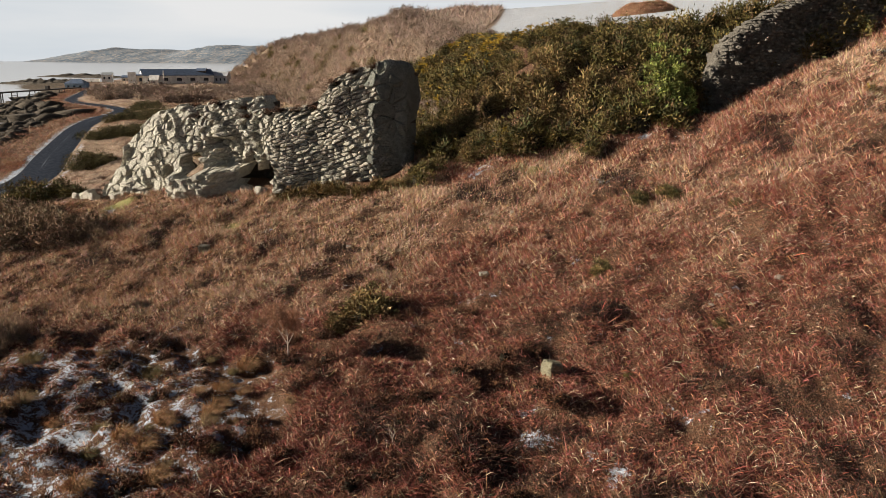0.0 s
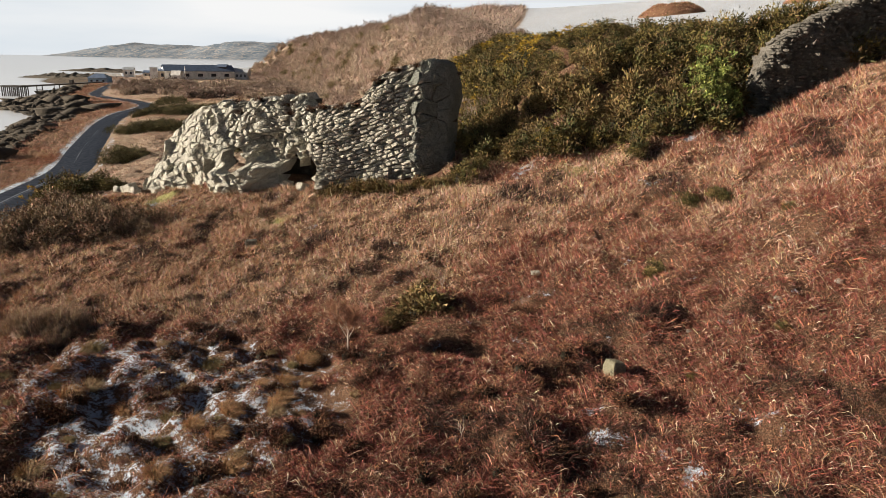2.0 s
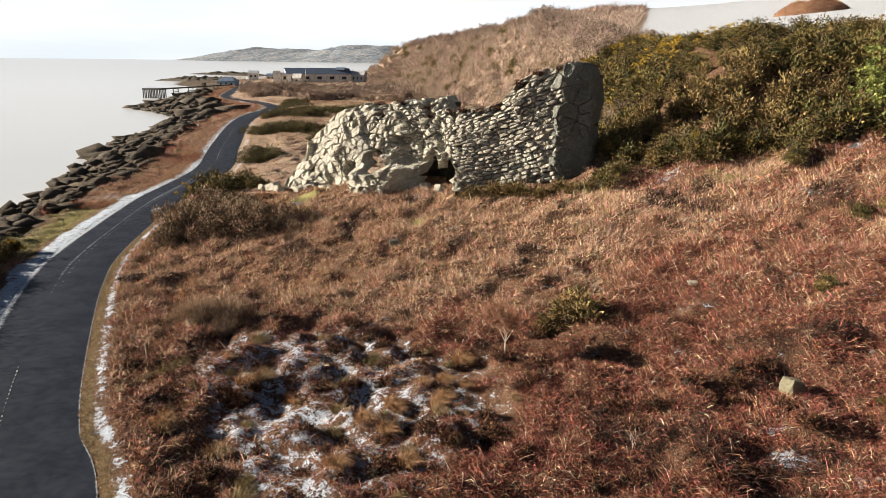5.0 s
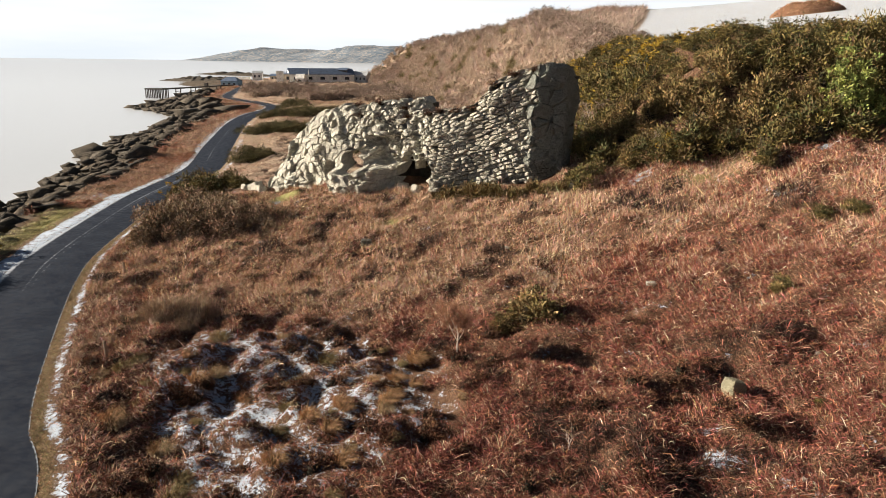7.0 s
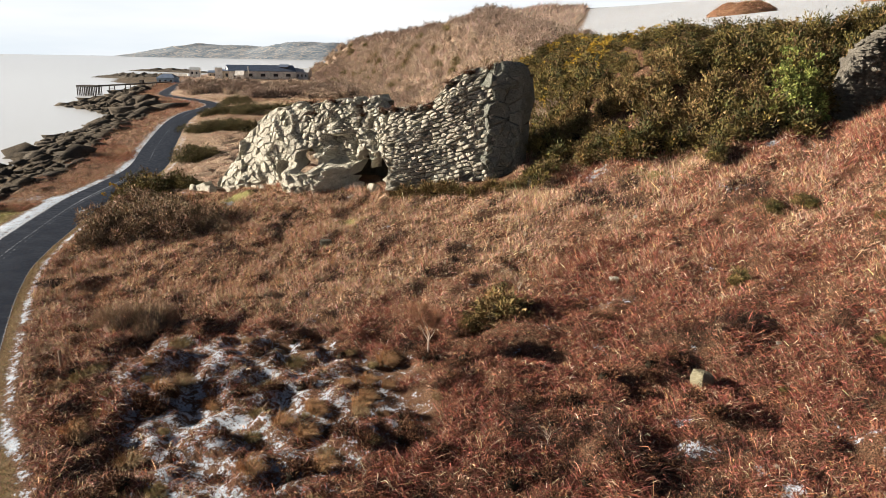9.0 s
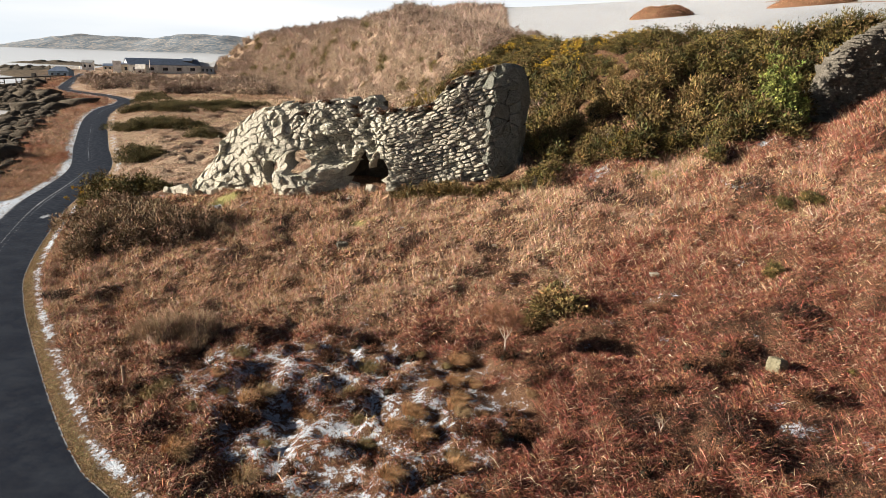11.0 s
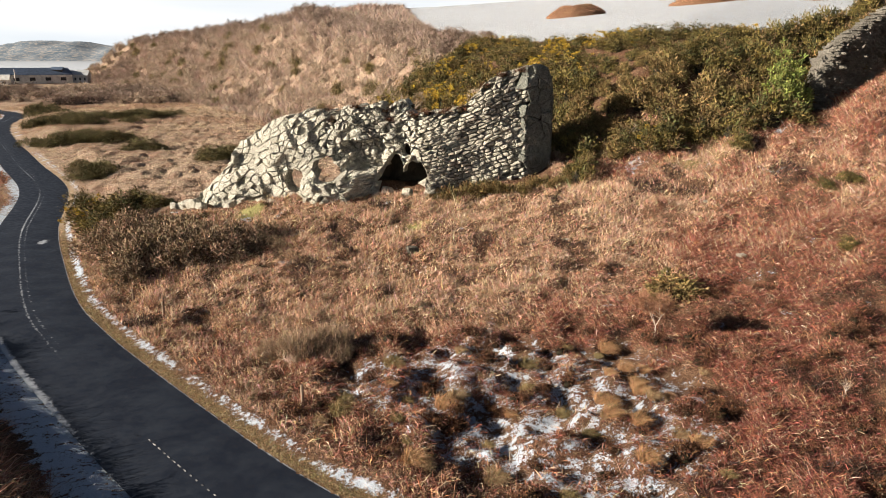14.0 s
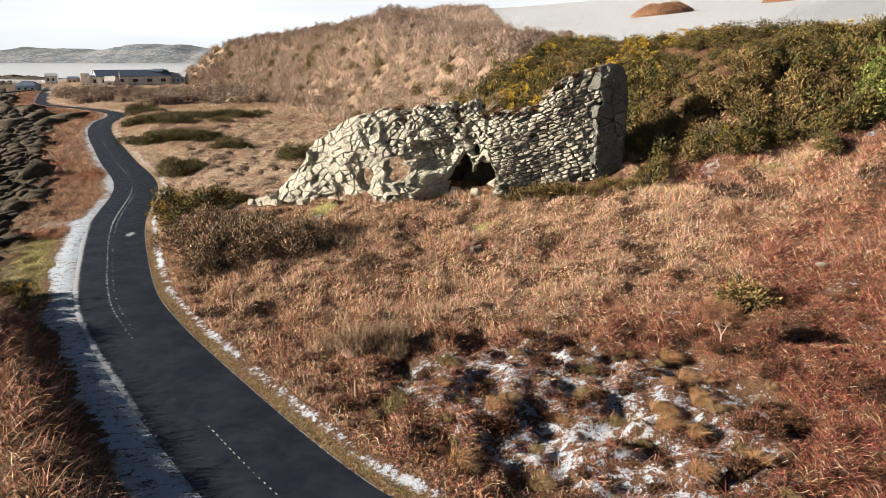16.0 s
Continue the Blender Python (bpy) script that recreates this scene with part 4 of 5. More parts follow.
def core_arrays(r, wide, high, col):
    """An inner mass that closes a dense bush, dark to stand for the shade inside."""
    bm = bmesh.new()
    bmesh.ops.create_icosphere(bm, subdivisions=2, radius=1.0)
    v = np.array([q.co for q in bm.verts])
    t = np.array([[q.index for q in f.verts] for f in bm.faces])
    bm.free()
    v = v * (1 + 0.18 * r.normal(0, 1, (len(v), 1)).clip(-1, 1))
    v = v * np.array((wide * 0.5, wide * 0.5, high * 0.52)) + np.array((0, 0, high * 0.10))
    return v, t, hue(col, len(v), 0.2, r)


def stems_bm(r, count, high, thick, spread):
    bm = bmesh.new()
    for _ in range(count):
        a = r.uniform(0, 2 * math.pi)
        tip = Vector((math.cos(a) * spread * r.uniform(0.3, 1), math.sin(a) * spread * r.uniform(0.3, 1), high * r.uniform(0.6, 1)))
        p = Vector((r.normal(0, 0.06), r.normal(0, 0.06), -0.15))
        m = Matrix.Translation((p + tip) / 2) @ (tip - p).to_track_quat("Z", "Y").to_matrix().to_4x4()
        bmesh.ops.create_cone(bm, cap_ends=False, segments=5, radius1=thick, radius2=thick * 0.35, depth=(tip - p).length, matrix=m)
    return bm


m_stem = Mat("dark_stem", 0.9, 0.1)
m_stem.color(m_stem.mix(m_stem.noise(6, 4), (0.09, 0.065, 0.045), (0.20, 0.155, 0.11)))

OLIVE, GREENER, BROWNISH, YELLOW = (0.145, 0.114, 0.036), (0.066, 0.067, 0.025), (0.175, 0.118, 0.057), (0.42, 0.285, 0.035)


def gorse(seed, wide, high, flowers, label, group="gorse on the hillside", clumps=82, per=50, size=1.0, palette=None, name="gorse_bush", shade_heart=(0.025, 0.021, 0.010)):
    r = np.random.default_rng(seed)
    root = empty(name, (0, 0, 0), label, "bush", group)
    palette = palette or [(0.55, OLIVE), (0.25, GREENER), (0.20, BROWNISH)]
    # the core's near-black tint paints the shade between the clumps
    v, t, c = joined([crown_arrays(r, clumps, per, wide, high, 0.155 * size, 0.075 * size, palette, puff=1.0), core_arrays(r, wide * 0.66, high * 0.72, shade_heart)])
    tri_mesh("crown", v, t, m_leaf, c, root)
    part("stem", stems_bm(r, 5, high * 0.5, 0.05, wide * 0.4), m_stem, root)
    if flowers:
        v, t, c = crown_arrays(r, flowers, 34, wide * 1.03, high * 1.03, 0.11 * size, 0.085 * size, [(1.0, YELLOW)], 0.15, 0.6, 0.92, 0.25)
        ob = tri_mesh("blossom", v, t, m_leaf, c, root)
        ob["label"] = "bright yellow gorse flowers"
    return root


def scrub(seed, wide, high, colour, label, group="bare scrub on the hill", name="bare_shrub", count=420, thick=0.035, lean=0.0, core=0.0):
    """A leafless shrub: stems that fan out, with a haze of fine twigs."""
    r = np.random.default_rng(seed)
    root = empty(name, (0, 0, 0), label, "shrub", group)
    a = r.uniform(0, 2 * math.pi, count)
    q = np.sqrt(r.uniform(0, 1, count))
    base = np.stack([np.cos(a) * q * wide * 0.45, np.sin(a) * q * wide * 0.45, r.uniform(0, 0.35, count) * high], 1)
    d = np.stack([np.cos(a) * q * 0.5 + lean, np.sin(a) * q * 0.5, np.ones(count)], 1) + r.normal(0, 0.28, (count, 3))
    d /= np.linalg.norm(d, axis=1)[:, None]
    room = high * np.sqrt(np.clip(1.05 - q ** 2, 0.12, 1))
    s1 = blades(base, d, room * r.uniform(0.45, 0.8, count), np.full(count, thick), np.zeros(count), hue(colour, count, 0.25, r), r)
    tip = base + d * (room * r.uniform(0.35, 0.7, count))[:, None]
    d2 = d + r.normal(0, 0.45, (count, 3))
    d2 /= np.linalg.norm(d2, axis=1)[:, None]
    s2 = blades(tip, d2, room * r.uniform(0.2, 0.4, count), np.full(count, thick * 0.7), np.zeros(count), hue(np.array(colour) * 1.2, count, 0.25, r), r)
    d3 = d2 + r.normal(0, 0.6, (count, 3))
    d3 /= np.linalg.norm(d3, axis=1)[:, None]
    s3 = blades(tip, d3, room * r.uniform(0.15, 0.35, count), np.full(count, thick * 0.6), np.zeros(count), hue(np.array(colour) * 1.1, count, 0.25, r), r)
    sets = [s1, s2, s3]
    # core at 0.55 of the twig colour, as painted inner shade
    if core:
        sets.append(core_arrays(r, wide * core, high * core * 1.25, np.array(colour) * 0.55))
    v, t, c = joined(sets)
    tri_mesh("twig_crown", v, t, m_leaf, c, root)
    part("stem", stems_bm(r, 6, high * 0.6, thick * 1.2, wide * 0.3), m_stem, root)
    return root


def stand(kind, x, y, scale=1.0, turn=None, sink=0.12, flat=1.0, r=rng):
    """A copy of a plant on the ground."""
    m = Matrix.Translation((x, y, ground_z(x, y) - sink)) @ Matrix.Rotation(r.uniform(0, 6.28) if turn is None else turn, 4, "Z")
    ob = copy_thing(kind, m)
    s = Vector((scale, scale, scale * flat))
    ob.matrix_basis = m @ Matrix.Diagonal((*s, 1))
    return ob


def drop(kind):
    """Take a pattern plant away again."""
    for o in (*kind.children_recursive, kind):
        bpy.data.objects.remove(o)


g_kinds = [gorse(31 + i, 1.5, 1.9, fl, lab) for i, (fl, lab) in enumerate([
    (0, "dense dark green gorse bush on a steep slope"), (18, "dark green gorse bush with a few yellow flowers"),
    (38, "gorse bush thick with yellow flowers on the slope"), (0, "olive brown gorse bush on the hillside")])]
brown_kind = gorse(36, 1.5, 1.7, 0, "brownish heath shrub among gorse on the slope", palette=[(0.6, (0.20, 0.14, 0.06)), (0.4, (0.15, 0.12, 0.045))])
def plant_arrays(kind, x, y, scale, flat, turn, share):
    """A plant's leaves and flowers, moved to its place."""
    out = []
    for o in kind.children:
        if not o.name.startswith(("crown", "blossom")):
            continue
        me = o.data
        v, t, c = np.empty(len(me.vertices) * 3, np.float32), np.empty(len(me.loops), np.int32), np.empty(len(me.vertices) * 4, np.float32)
        me.vertices.foreach_get("co", v)
        me.loops.foreach_get("vertex_index", t)
        me.attributes["tint"].data.foreach_get("color", c)
        v, t, c = v.reshape(-1, 3), t.reshape(-1, 3), c.reshape(-1, 4)[:, :3]
        t = t[(np.arange(len(t)) % 10 < share * 10) | ((np.arange(len(t)) >= len(t) - 320) & o.name.startswith("crown"))]
        rot = np.array(((math.cos(turn), -math.sin(turn), 0), (math.sin(turn), math.cos(turn), 0), (0, 0, 1)))
        v = (v * np.array((scale, scale, scale * flat))) @ rot.T + np.array((x, y, ground_z(x, y) - 0.2))
        used, inv = np.unique(t, return_inverse=True)
        out.append((v[used], inv.reshape(-1, 3), c[used]))
    return out


placed, gorse_mass = [], []
r_g = np.random.default_rng(99)
tries = 0
while len(placed) < 300 and tries < 14000:
    tries += 1
    x, y = r_g.uniform(-14, 34), r_g.uniform(54, 112)
    z, d, e = (float(q) for q in on_ground(x, y))
    wide = float(np.interp(y, BANK_AT, BANK_WIDE))
    if not (-1.5 < e < wide + 2.0) or (x > 16.5 and y < 57.5) or (x < -4 and y < 74 and e < 2):
        continue
    if y > 70 and e < wide * (0.28 + 0.2 * math.sin(x * 0.6)) and x < 2:
        continue
    if y > 80 and e > wide - 1.0:
        continue
    if any((x - a) ** 2 + (y - b) ** 2 < 2.9 + 0.03 * max(y - 60, 0) for a, b in placed):
        continue
    placed.append((x, y))
    patch = float(vnoise(x, y, 9, 131)) + 0.3 * float(r_g.normal())
    if y > 74:
        kind = g_kinds[2] if patch > 0.3 else (g_kinds[1] if patch > -0.1 else g_kinds[int(r_g.choice([0, 3]))])
    elif y < 62 and 1 < x < 12 and patch > 0.25:
        kind = g_kinds[2] if r_g.uniform() < 0.4 else g_kinds[1]
    else:
        kind = g_kinds[3] if patch > 0.55 else (g_kinds[1] if patch > 0.35 else (brown_kind if patch < -0.7 else g_kinds[int(r_g.choice([0, 0, 3]))]))
    size, low = r_g.uniform(0.85, 1.75) * (1 + max(y - 70, 0) * 0.008), 1.0 - 0.42 * float(step(0.45, 0.8, e / wide))
    if y < 70:
        stand(kind, x, y, size, r=r_g, sink=0.2, flat=low)
    else:
        gorse_mass += plant_arrays(kind, x, y, size, low, r_g.uniform(0, 6.28), 0.6)
v, t, c = joined(gorse_mass)
tagged(tri_mesh("gorse_thicket", v, t, m_leaf, c), "yellow-flowering gorse thicket on the far hillside", "gorse", kind="stuff")

single = [(-5.0, 35.8, 1.45, 0.72), (-6.0, 35.2, 0.9, 0.65), (7.5, 37.0, 0.55, 0.9), (11.2, 44.3, 0.8, 0.55), (12.9, 44.0, 0.75, 0.5), (-3.3, 55.6, 1.15, 0.95), (-2.2, 56.4, 0.8, 0.9),
          (-47.0, 74.5, 1.8, 0.8), (-44.6, 72.8, 1.9, 0.8), (-43.0, 70.5, 1.7, 0.75), (-47.9, 78.0, 1.6, 0.8), (-42.0, 74.5, 1.6, 0.7), (-45.8, 69.8, 1.6, 0.75), (-39.8, 72.5, 1.4, 0.6), (-44.2, 67.2, 1.4, 0.8), (-56.5, 108, 1.4, 0.6), (-53.5, 107, 1.2, 0.6),
          (-49.9, 46.8, 1.0, 0.9), (-51.0, 48.4, 0.9, 0.8), (-49.0, 44.6, 0.8, 0.8), (9.7, 52.4, 0.9, 1.0), (2.0, 57.6, 1.0, 1.1), (11.3, 30.0, 0.35, 0.8), (7.0, 27.8, 0.3, 0.8), (26.4, 48.3, 0.32, 1.0), (15.5, 40.5, 0.4, 0.7)]
for x, y, s, f in single:
    yellow = (x, y) in ((-49.9, 46.8), (26.4, 48.3), (-47.0, 74.5), (-45.8, 69.8))
    stand(g_kinds[1] if yellow else brown_kind if (x, y) in ((-5.0, 35.8), (-6.0, 35.2)) else g_kinds[3 if s < 0.7 else 0], x, y, s, flat=f)
low_kind = gorse(38, 3.0, 2.2, 0, "low dark gorse patch on the flat moor", "gorse on the moor", 160, 30, 1.3, [(0.6, (0.095, 0.088, 0.034)), (0.4, (0.145, 0.115, 0.05))], "low_shrub")
r_l = np.random.default_rng(5)
for cx, cy, rx, ry, n in ((-66, 143, 11, 5, 18), (-84, 178, 18, 10, 34), (-68, 190, 16, 8, 22), (-57.5, 102, 4, 1.5, 8), (-95, 215, 14, 5, 14), (-105, 232, 8, 4, 6), (-52, 128, 5, 1.0, 4), (-40, 112, 4, 1, 3)):
    for i in range(n):
        x, y = cx + r_l.normal(0, 0.5) * rx, cy + r_l.normal(0, 0.5) * ry
        if on_ground(x, y)[1] > 5:
            stand(low_kind, x, y, r_l.uniform(0.6, 1.4), r=r_l, sink=0.15, flat=r_l.uniform(0.65, 1.0))
drop(low_kind)
row_kind = gorse(37, 1.3, 1.2, 0, "low olive brown shrub at the foot of the rock", "shrubs below the rock", palette=[(0.5, (0.13, 0.10, 0.04)), (0.3, (0.19, 0.12, 0.05)), (0.2, OLIVE)])
for x, y, s in ((-6.4, 56.6, 0.9), (-8.2, 56.3, 1.0), (-10.0, 57.0, 0.9), (-11.6, 57.8, 1.0), (-13.4, 58.0, 1.1), (-15.0, 58.9, 0.7), (-4.9, 55.6, 0.8), (-19.8, 61.3, 0.55), (-24.0, 62.5, 0.5)):
    stand(row_kind, x, y, s)
for k in (*g_kinds, brown_kind, row_kind):
    drop(k)

# the ivy-green tree against the cliff
def leafy(at, wide, high, label, seed):
    r = np.random.default_rng(seed)
    root = empty("ivy_tree", at, label, "tree")
    # dark green core stands in for shade within the ivy
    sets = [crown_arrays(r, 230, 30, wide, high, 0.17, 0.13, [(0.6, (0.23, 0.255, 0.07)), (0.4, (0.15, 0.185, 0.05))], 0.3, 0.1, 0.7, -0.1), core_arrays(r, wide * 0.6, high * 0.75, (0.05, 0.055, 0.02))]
    v, t, c = joined(sets)
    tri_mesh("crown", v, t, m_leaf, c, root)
    part("trunk", stems_bm(r, 4, high * 0.7, 0.09, wide * 0.3), m_stem, root)
    return root


leafy((15.4, 56.0, 11.7), 2.3, 6.4, "bright green ivy-covered tree beside the dark cliff", 41)
leafy((16.3, 55.9, 11.4), 1.3, 2.6, "bright green ivy clump at the cliff foot", 42)

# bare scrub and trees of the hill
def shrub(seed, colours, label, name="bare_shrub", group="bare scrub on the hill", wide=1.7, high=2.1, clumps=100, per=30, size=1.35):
    # core at 0.6 of the second colour, for shade among the twigs
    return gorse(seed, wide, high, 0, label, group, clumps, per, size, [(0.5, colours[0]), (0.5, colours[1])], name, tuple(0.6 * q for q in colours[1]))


s_kinds = [shrub(51, ((0.44, 0.345, 0.265), (0.36, 0.275, 0.21)), "leafless tan-brown scrub on the hillside"), shrub(52, ((0.31, 0.235, 0.19), (0.24, 0.18, 0.145)), "leafless purple-brown shrub on the hillside"),
           shrub(53, ((0.48, 0.385, 0.295), (0.41, 0.32, 0.24)), "pale leafless scrub on the hillside"), shrub(57, ((0.13, 0.115, 0.045), (0.17, 0.13, 0.05)), "dark evergreen shrub on the hillside")]
r_s = np.random.default_rng(77)
far_sets = []


def far_copy(kind, x, y, scale, flat=1.0):
    """Adds a plant to the far woods, which nobody could count."""
    far_sets.extend(plant_arrays(kind, x, y, scale, flat, r_s.uniform(0, 6.28), 0.3 if y < 200 or y > 254 else 0.2))


spots, tries = [], 0
while len(spots) < 620 and tries < 16000:
    tries += 1
    y = 72 + 480 * r_s.uniform(0, 1) ** 1.6
    x = r_s.uniform(-170, 30)
    z, d, e = (float(q) for q in on_ground(x, y))
    wide = float(np.interp(y, BANK_AT, BANK_WIDE))
    if not (0.5 < e < wide * 1.12) or (y < 112 and e > wide * 0.5):
        continue
    if any((x - a) ** 2 + (y - b) ** 2 < (1.9 + y * 0.009) ** 2 for a, b in spots):
        continue
    spots.append((x, y))
    kind = s_kinds[1] if e > wide * 0.8 or vnoise(x, y, 25, 141) > 0.5 else s_kinds[int(r_s.choice([0, 2, 0, 2, 0, 3]))]
    size = r_s.uniform(0.8, 1.3) * (0.75 + y / 330)
    if y < 125:
        stand(kind, x, y, size, r=r_s, sink=0.25)
    else:
        far_copy(kind, x, y, size)
# scrub along the flat beyond the road bend
for i in range(150):
    x, y = r_s.uniform(-165, -60), r_s.uniform(255, 350)
    z, d, e = (float(q) for q in on_ground(x, y))
    if d > 7 and e < 0:
        far_copy(s_kinds[int(r_s.choice([0, 1, 1]))], x, y, r_s.uniform(2.0, 3.6), 0.75)
v, t, c = joined(far_sets)
tagged(tri_mesh("hill_scrub", v, t, m_leaf, c), "leafless brown scrub and trees over a distant hillside", "scrub", kind="stuff")
for k in s_kinds:
    drop(k)

# a haze of bare twigs over the hillside
def hill_twigs(n, seed):
    r = np.random.default_rng(seed)
    y = 72 + 430 * r.uniform(0, 1, n) ** 1.8
    x = r.uniform(-150, 22, n)
    z, d, e = on_ground(x, y)
    wide = np.interp(y, BANK_AT, BANK_WIDE)
    lump = vnoise(x, y, 5 + y.mean() / 60, 171) + 0.6 * vnoise(x, y, 2.4, 172)
    ok = (e > -3) & ((e < wide * np.where(y < 112, 0.45, 1.1)) | ((y > 115) & (x < 3 + (y - 153) * 0.09))) & (r.uniform(-0.9, 0.8, n) < lump + 0.25)
    x, y, z, lump = x[ok], y[ok], z[ok], lump[ok]
    n = len(x)
    dark = vnoise(x, y, 22, 173) + 0.4 * r.normal(0, 1, n) > 0.45
    tint = np.where(dark[:, None], hue((0.30, 0.21, 0.165), n, 0.25, r), hue((0.42, 0.322, 0.262), n, 0.25, r))
    far = 0.7 + y / 260
    d3 = away(n, 1.3, r, (0.15, 0, 0))
    v, t, c = spikes(np.stack([x, y, z - 0.05], 1), d3, (1.0 + 0.55 * lump) * far * np.exp(r.normal(0, 0.25, n)), 0.085 * far * np.exp(r.normal(0, 0.3, n)), tint, r)
    return tagged(tri_mesh("hill_twigs", v, t, m_leaf, c), "fine pale leafless twigs over a brown hillside", "scrub", kind="stuff")


hill_twigs(700000, 30)

# grassy mounds on the snowy top
def mound(x, y, wide, high, seed):
    r = np.random.default_rng(seed)
    n = 28
    u, w = np.meshgrid(np.linspace(-1, 1, n), np.linspace(-1, 1, n))
    body = np.clip(1 - u ** 2 - w ** 2, 0, 1) ** 0.7 * (0.85 + 0.25 * vnoise(u + seed, w, 0.5, 161))
    i = np.arange(n * n).reshape(n, n)
    f = np.stack([i[:-1, :-1], i[:-1, 1:], i[1:, 1:], i[1:, :-1]], -1).reshape(-1, 4)
    root = empty("earth_mound", (x, y, ground_z(x, y) - 0.5), "brown grassy mound on a snow-covered field", "mound", "mounds on the snowy field")
    low = ground_z(x, y) - 0.5
    lie = on_ground(x + u.ravel() * wide, y + w.ravel() * wide * 0.6)[0] - low - 0.06
    mesh_object("bank", np.stack([u.ravel() * wide, w.ravel() * wide * 0.6, lie + body.ravel() * high], 1), f, m_mound, root, smooth=True)
    k = 5000
    a, q = r.uniform(0, 6.28, k), np.sqrt(r.uniform(0, 0.97, k))
    gu, gw = np.cos(a) * q, np.sin(a) * q
    base = np.stack([gu * wide, gw * wide * 0.6, on_ground(x + gu * wide, y + gw * wide * 0.6)[0] - low - 0.1 + np.clip(1 - q * q, 0, 1) ** 0.7 * (0.85 + 0.25 * vnoise(gu + seed, gw, 0.5, 161)) * high], 1)
    v, t, c = blades(base, away(k, 0.8, r, (0.3, 0, 0)), 0.5 * np.exp(r.normal(0, 0.3, k)), np.full(k, 0.09), r.uniform(0.1, 0.6, k), hue((0.36, 0.20, 0.12), k, 0.35, r), r)
    tri_mesh("grass", v, t, m_leaf, c, root)


m_mound = Mat("mound_earth", 0.95, 0.1)
m_mound.color(m_mound.mix(m_mound.noise(1.5, 6), (0.13, 0.07, 0.04), (0.26, 0.15, 0.09)))
mound(43.0, 178, 7.6, 3.0, 1)
mound(79.0, 178, 10.5, 2.8, 2)

thick_kind = [gorse(54, 1.9, 1.5, 0, "tangled brown bramble thicket beside the road", "thicket by the road", 170, 32, 0.9, [(0.45, (0.25, 0.18, 0.12)), (0.3, (0.18, 0.135, 0.08)), (0.25, (0.34, 0.235, 0.165))], "bramble_thicket", (0.06, 0.045, 0.03)),
              gorse(55, 1.8, 1.4, 0, "dark tangled thicket beside the road", "thicket by the road", 170, 32, 0.9, [(0.5, (0.20, 0.15, 0.095)), (0.5, (0.29, 0.21, 0.14))], "bramble_thicket", (0.05, 0.038, 0.025))]
for i, (x, y, s) in enumerate(((-41.0, 59.0, 1.0), (-39.3, 57.0, 1.15), (-38.2, 54.6, 1.1), (-36.6, 56.8, 1.15), (-35.8, 54.0, 1.0), (-34.0, 55.6, 1.1), (-32.2, 54.6, 1.0), (-33.4, 57.4, 0.9), (-30.5, 56.0, 0.9), (-37.5, 52.4, 0.9), (-39.5, 62.0, 0.9), (-37.0, 60.0, 1.0), (-41.6, 63.0, 0.8), (-29.0, 54.6, 0.6))):
    stand(thick_kind[i % 2], x, y, s * 1.45)
for k in thick_kind:
    drop(k)
pale_kind = scrub(56, 2.6, 1.5, (0.30, 0.215, 0.145), "bare pale grey-brown bush on frosty ground", "bare bushes", "bare_bush", 1100, 0.022, core=0.7)
for x, y, s in ((-26.5, 35.8, 1.0), (-24.8, 36.4, 0.95), (-28.0, 36.8, 0.75), (24.5, 25.5, 1.0), (-24.6, 35.2, 0.7)):
    stand(pale_kind, x, y, s)
drop(pale_kind)
heath = gorse(58, 0.75, 0.55, 0, "dark brown heather clump", "heather clumps", 34, 20, 0.6, [(0.5, (0.10, 0.045, 0.026)), (0.5, (0.15, 0.075, 0.035))], "heather_clump")
r_h = np.random.default_rng(17)
for i in range(190):
    x, y = r_h.uniform(-29, 4), r_h.uniform(15, 36)
    if ground_z(x, y) > -0.05 and on_ground(x, y)[1] > 5:
        stand(heath, x, y, r_h.uniform(0.6, 1.2), r=r_h, sink=0.05)
for u, up in ((9.6, -0.1), (10.4, -0.9), (12.5, -0.1), (14.9, -0.35), (15.1, -0.9), (17.6, -0.1), (18.8, -0.1), (20.2, -0.1), (21.6, -0.15), (23.6, -0.3), (25.0, -0.2), (26.4, -0.2)):
    top = float(np.interp(u, *CRAG_TOP))
    out = float(crag_relief(np.array([u]), np.array([top + up - 0.1]))[0])
    p = crag_wall.world(np.array([(u, out - 0.15, top + up - 0.12)]))[0]
    tuft = copy_thing(heath, Matrix.Translation(p))
    tuft.matrix_basis = Matrix.Translation(p) @ Matrix.Rotation(u, 4, "Z") @ Matrix.Diagonal((1.1, 1.1, 0.9, 1))
    tagged(tuft, "reddish brown heather tuft rooted on the rock", "heather", "heather on the rock")
drop(heath)


def tussock(seed, colour, label):
    """A fountain of rush blades."""
    r = np.random.default_rng(seed)
    root = empty("rush_tussock", (0, 0, 0), label, "tussock", "tussocks in the wet corner")
    n = 760
    a = r.uniform(0, 2 * math.pi, n)
    q = np.sqrt(r.uniform(0, 1, n))
    base = np.stack([np.cos(a) * q * 0.22, np.sin(a) * q * 0.22, np.zeros(n)], 1)
    d = np.stack([np.cos(a) * q * 0.75 + 0.5, np.sin(a) * q * 0.75 - 0.1, np.full(n, 0.9)], 1) + r.normal(0, 0.12, (n, 3))
    d /= np.linalg.norm(d, axis=1)[:, None]
    v, t, c = blades(base, d, r.uniform(0.4, 0.95, n), np.full(n, 0.012), r.uniform(0.15, 0.6, n), hue(colour, n, 0.25, r), r)
    tri_mesh("rush_crown", v, t, m_leaf, c, root)
    return root


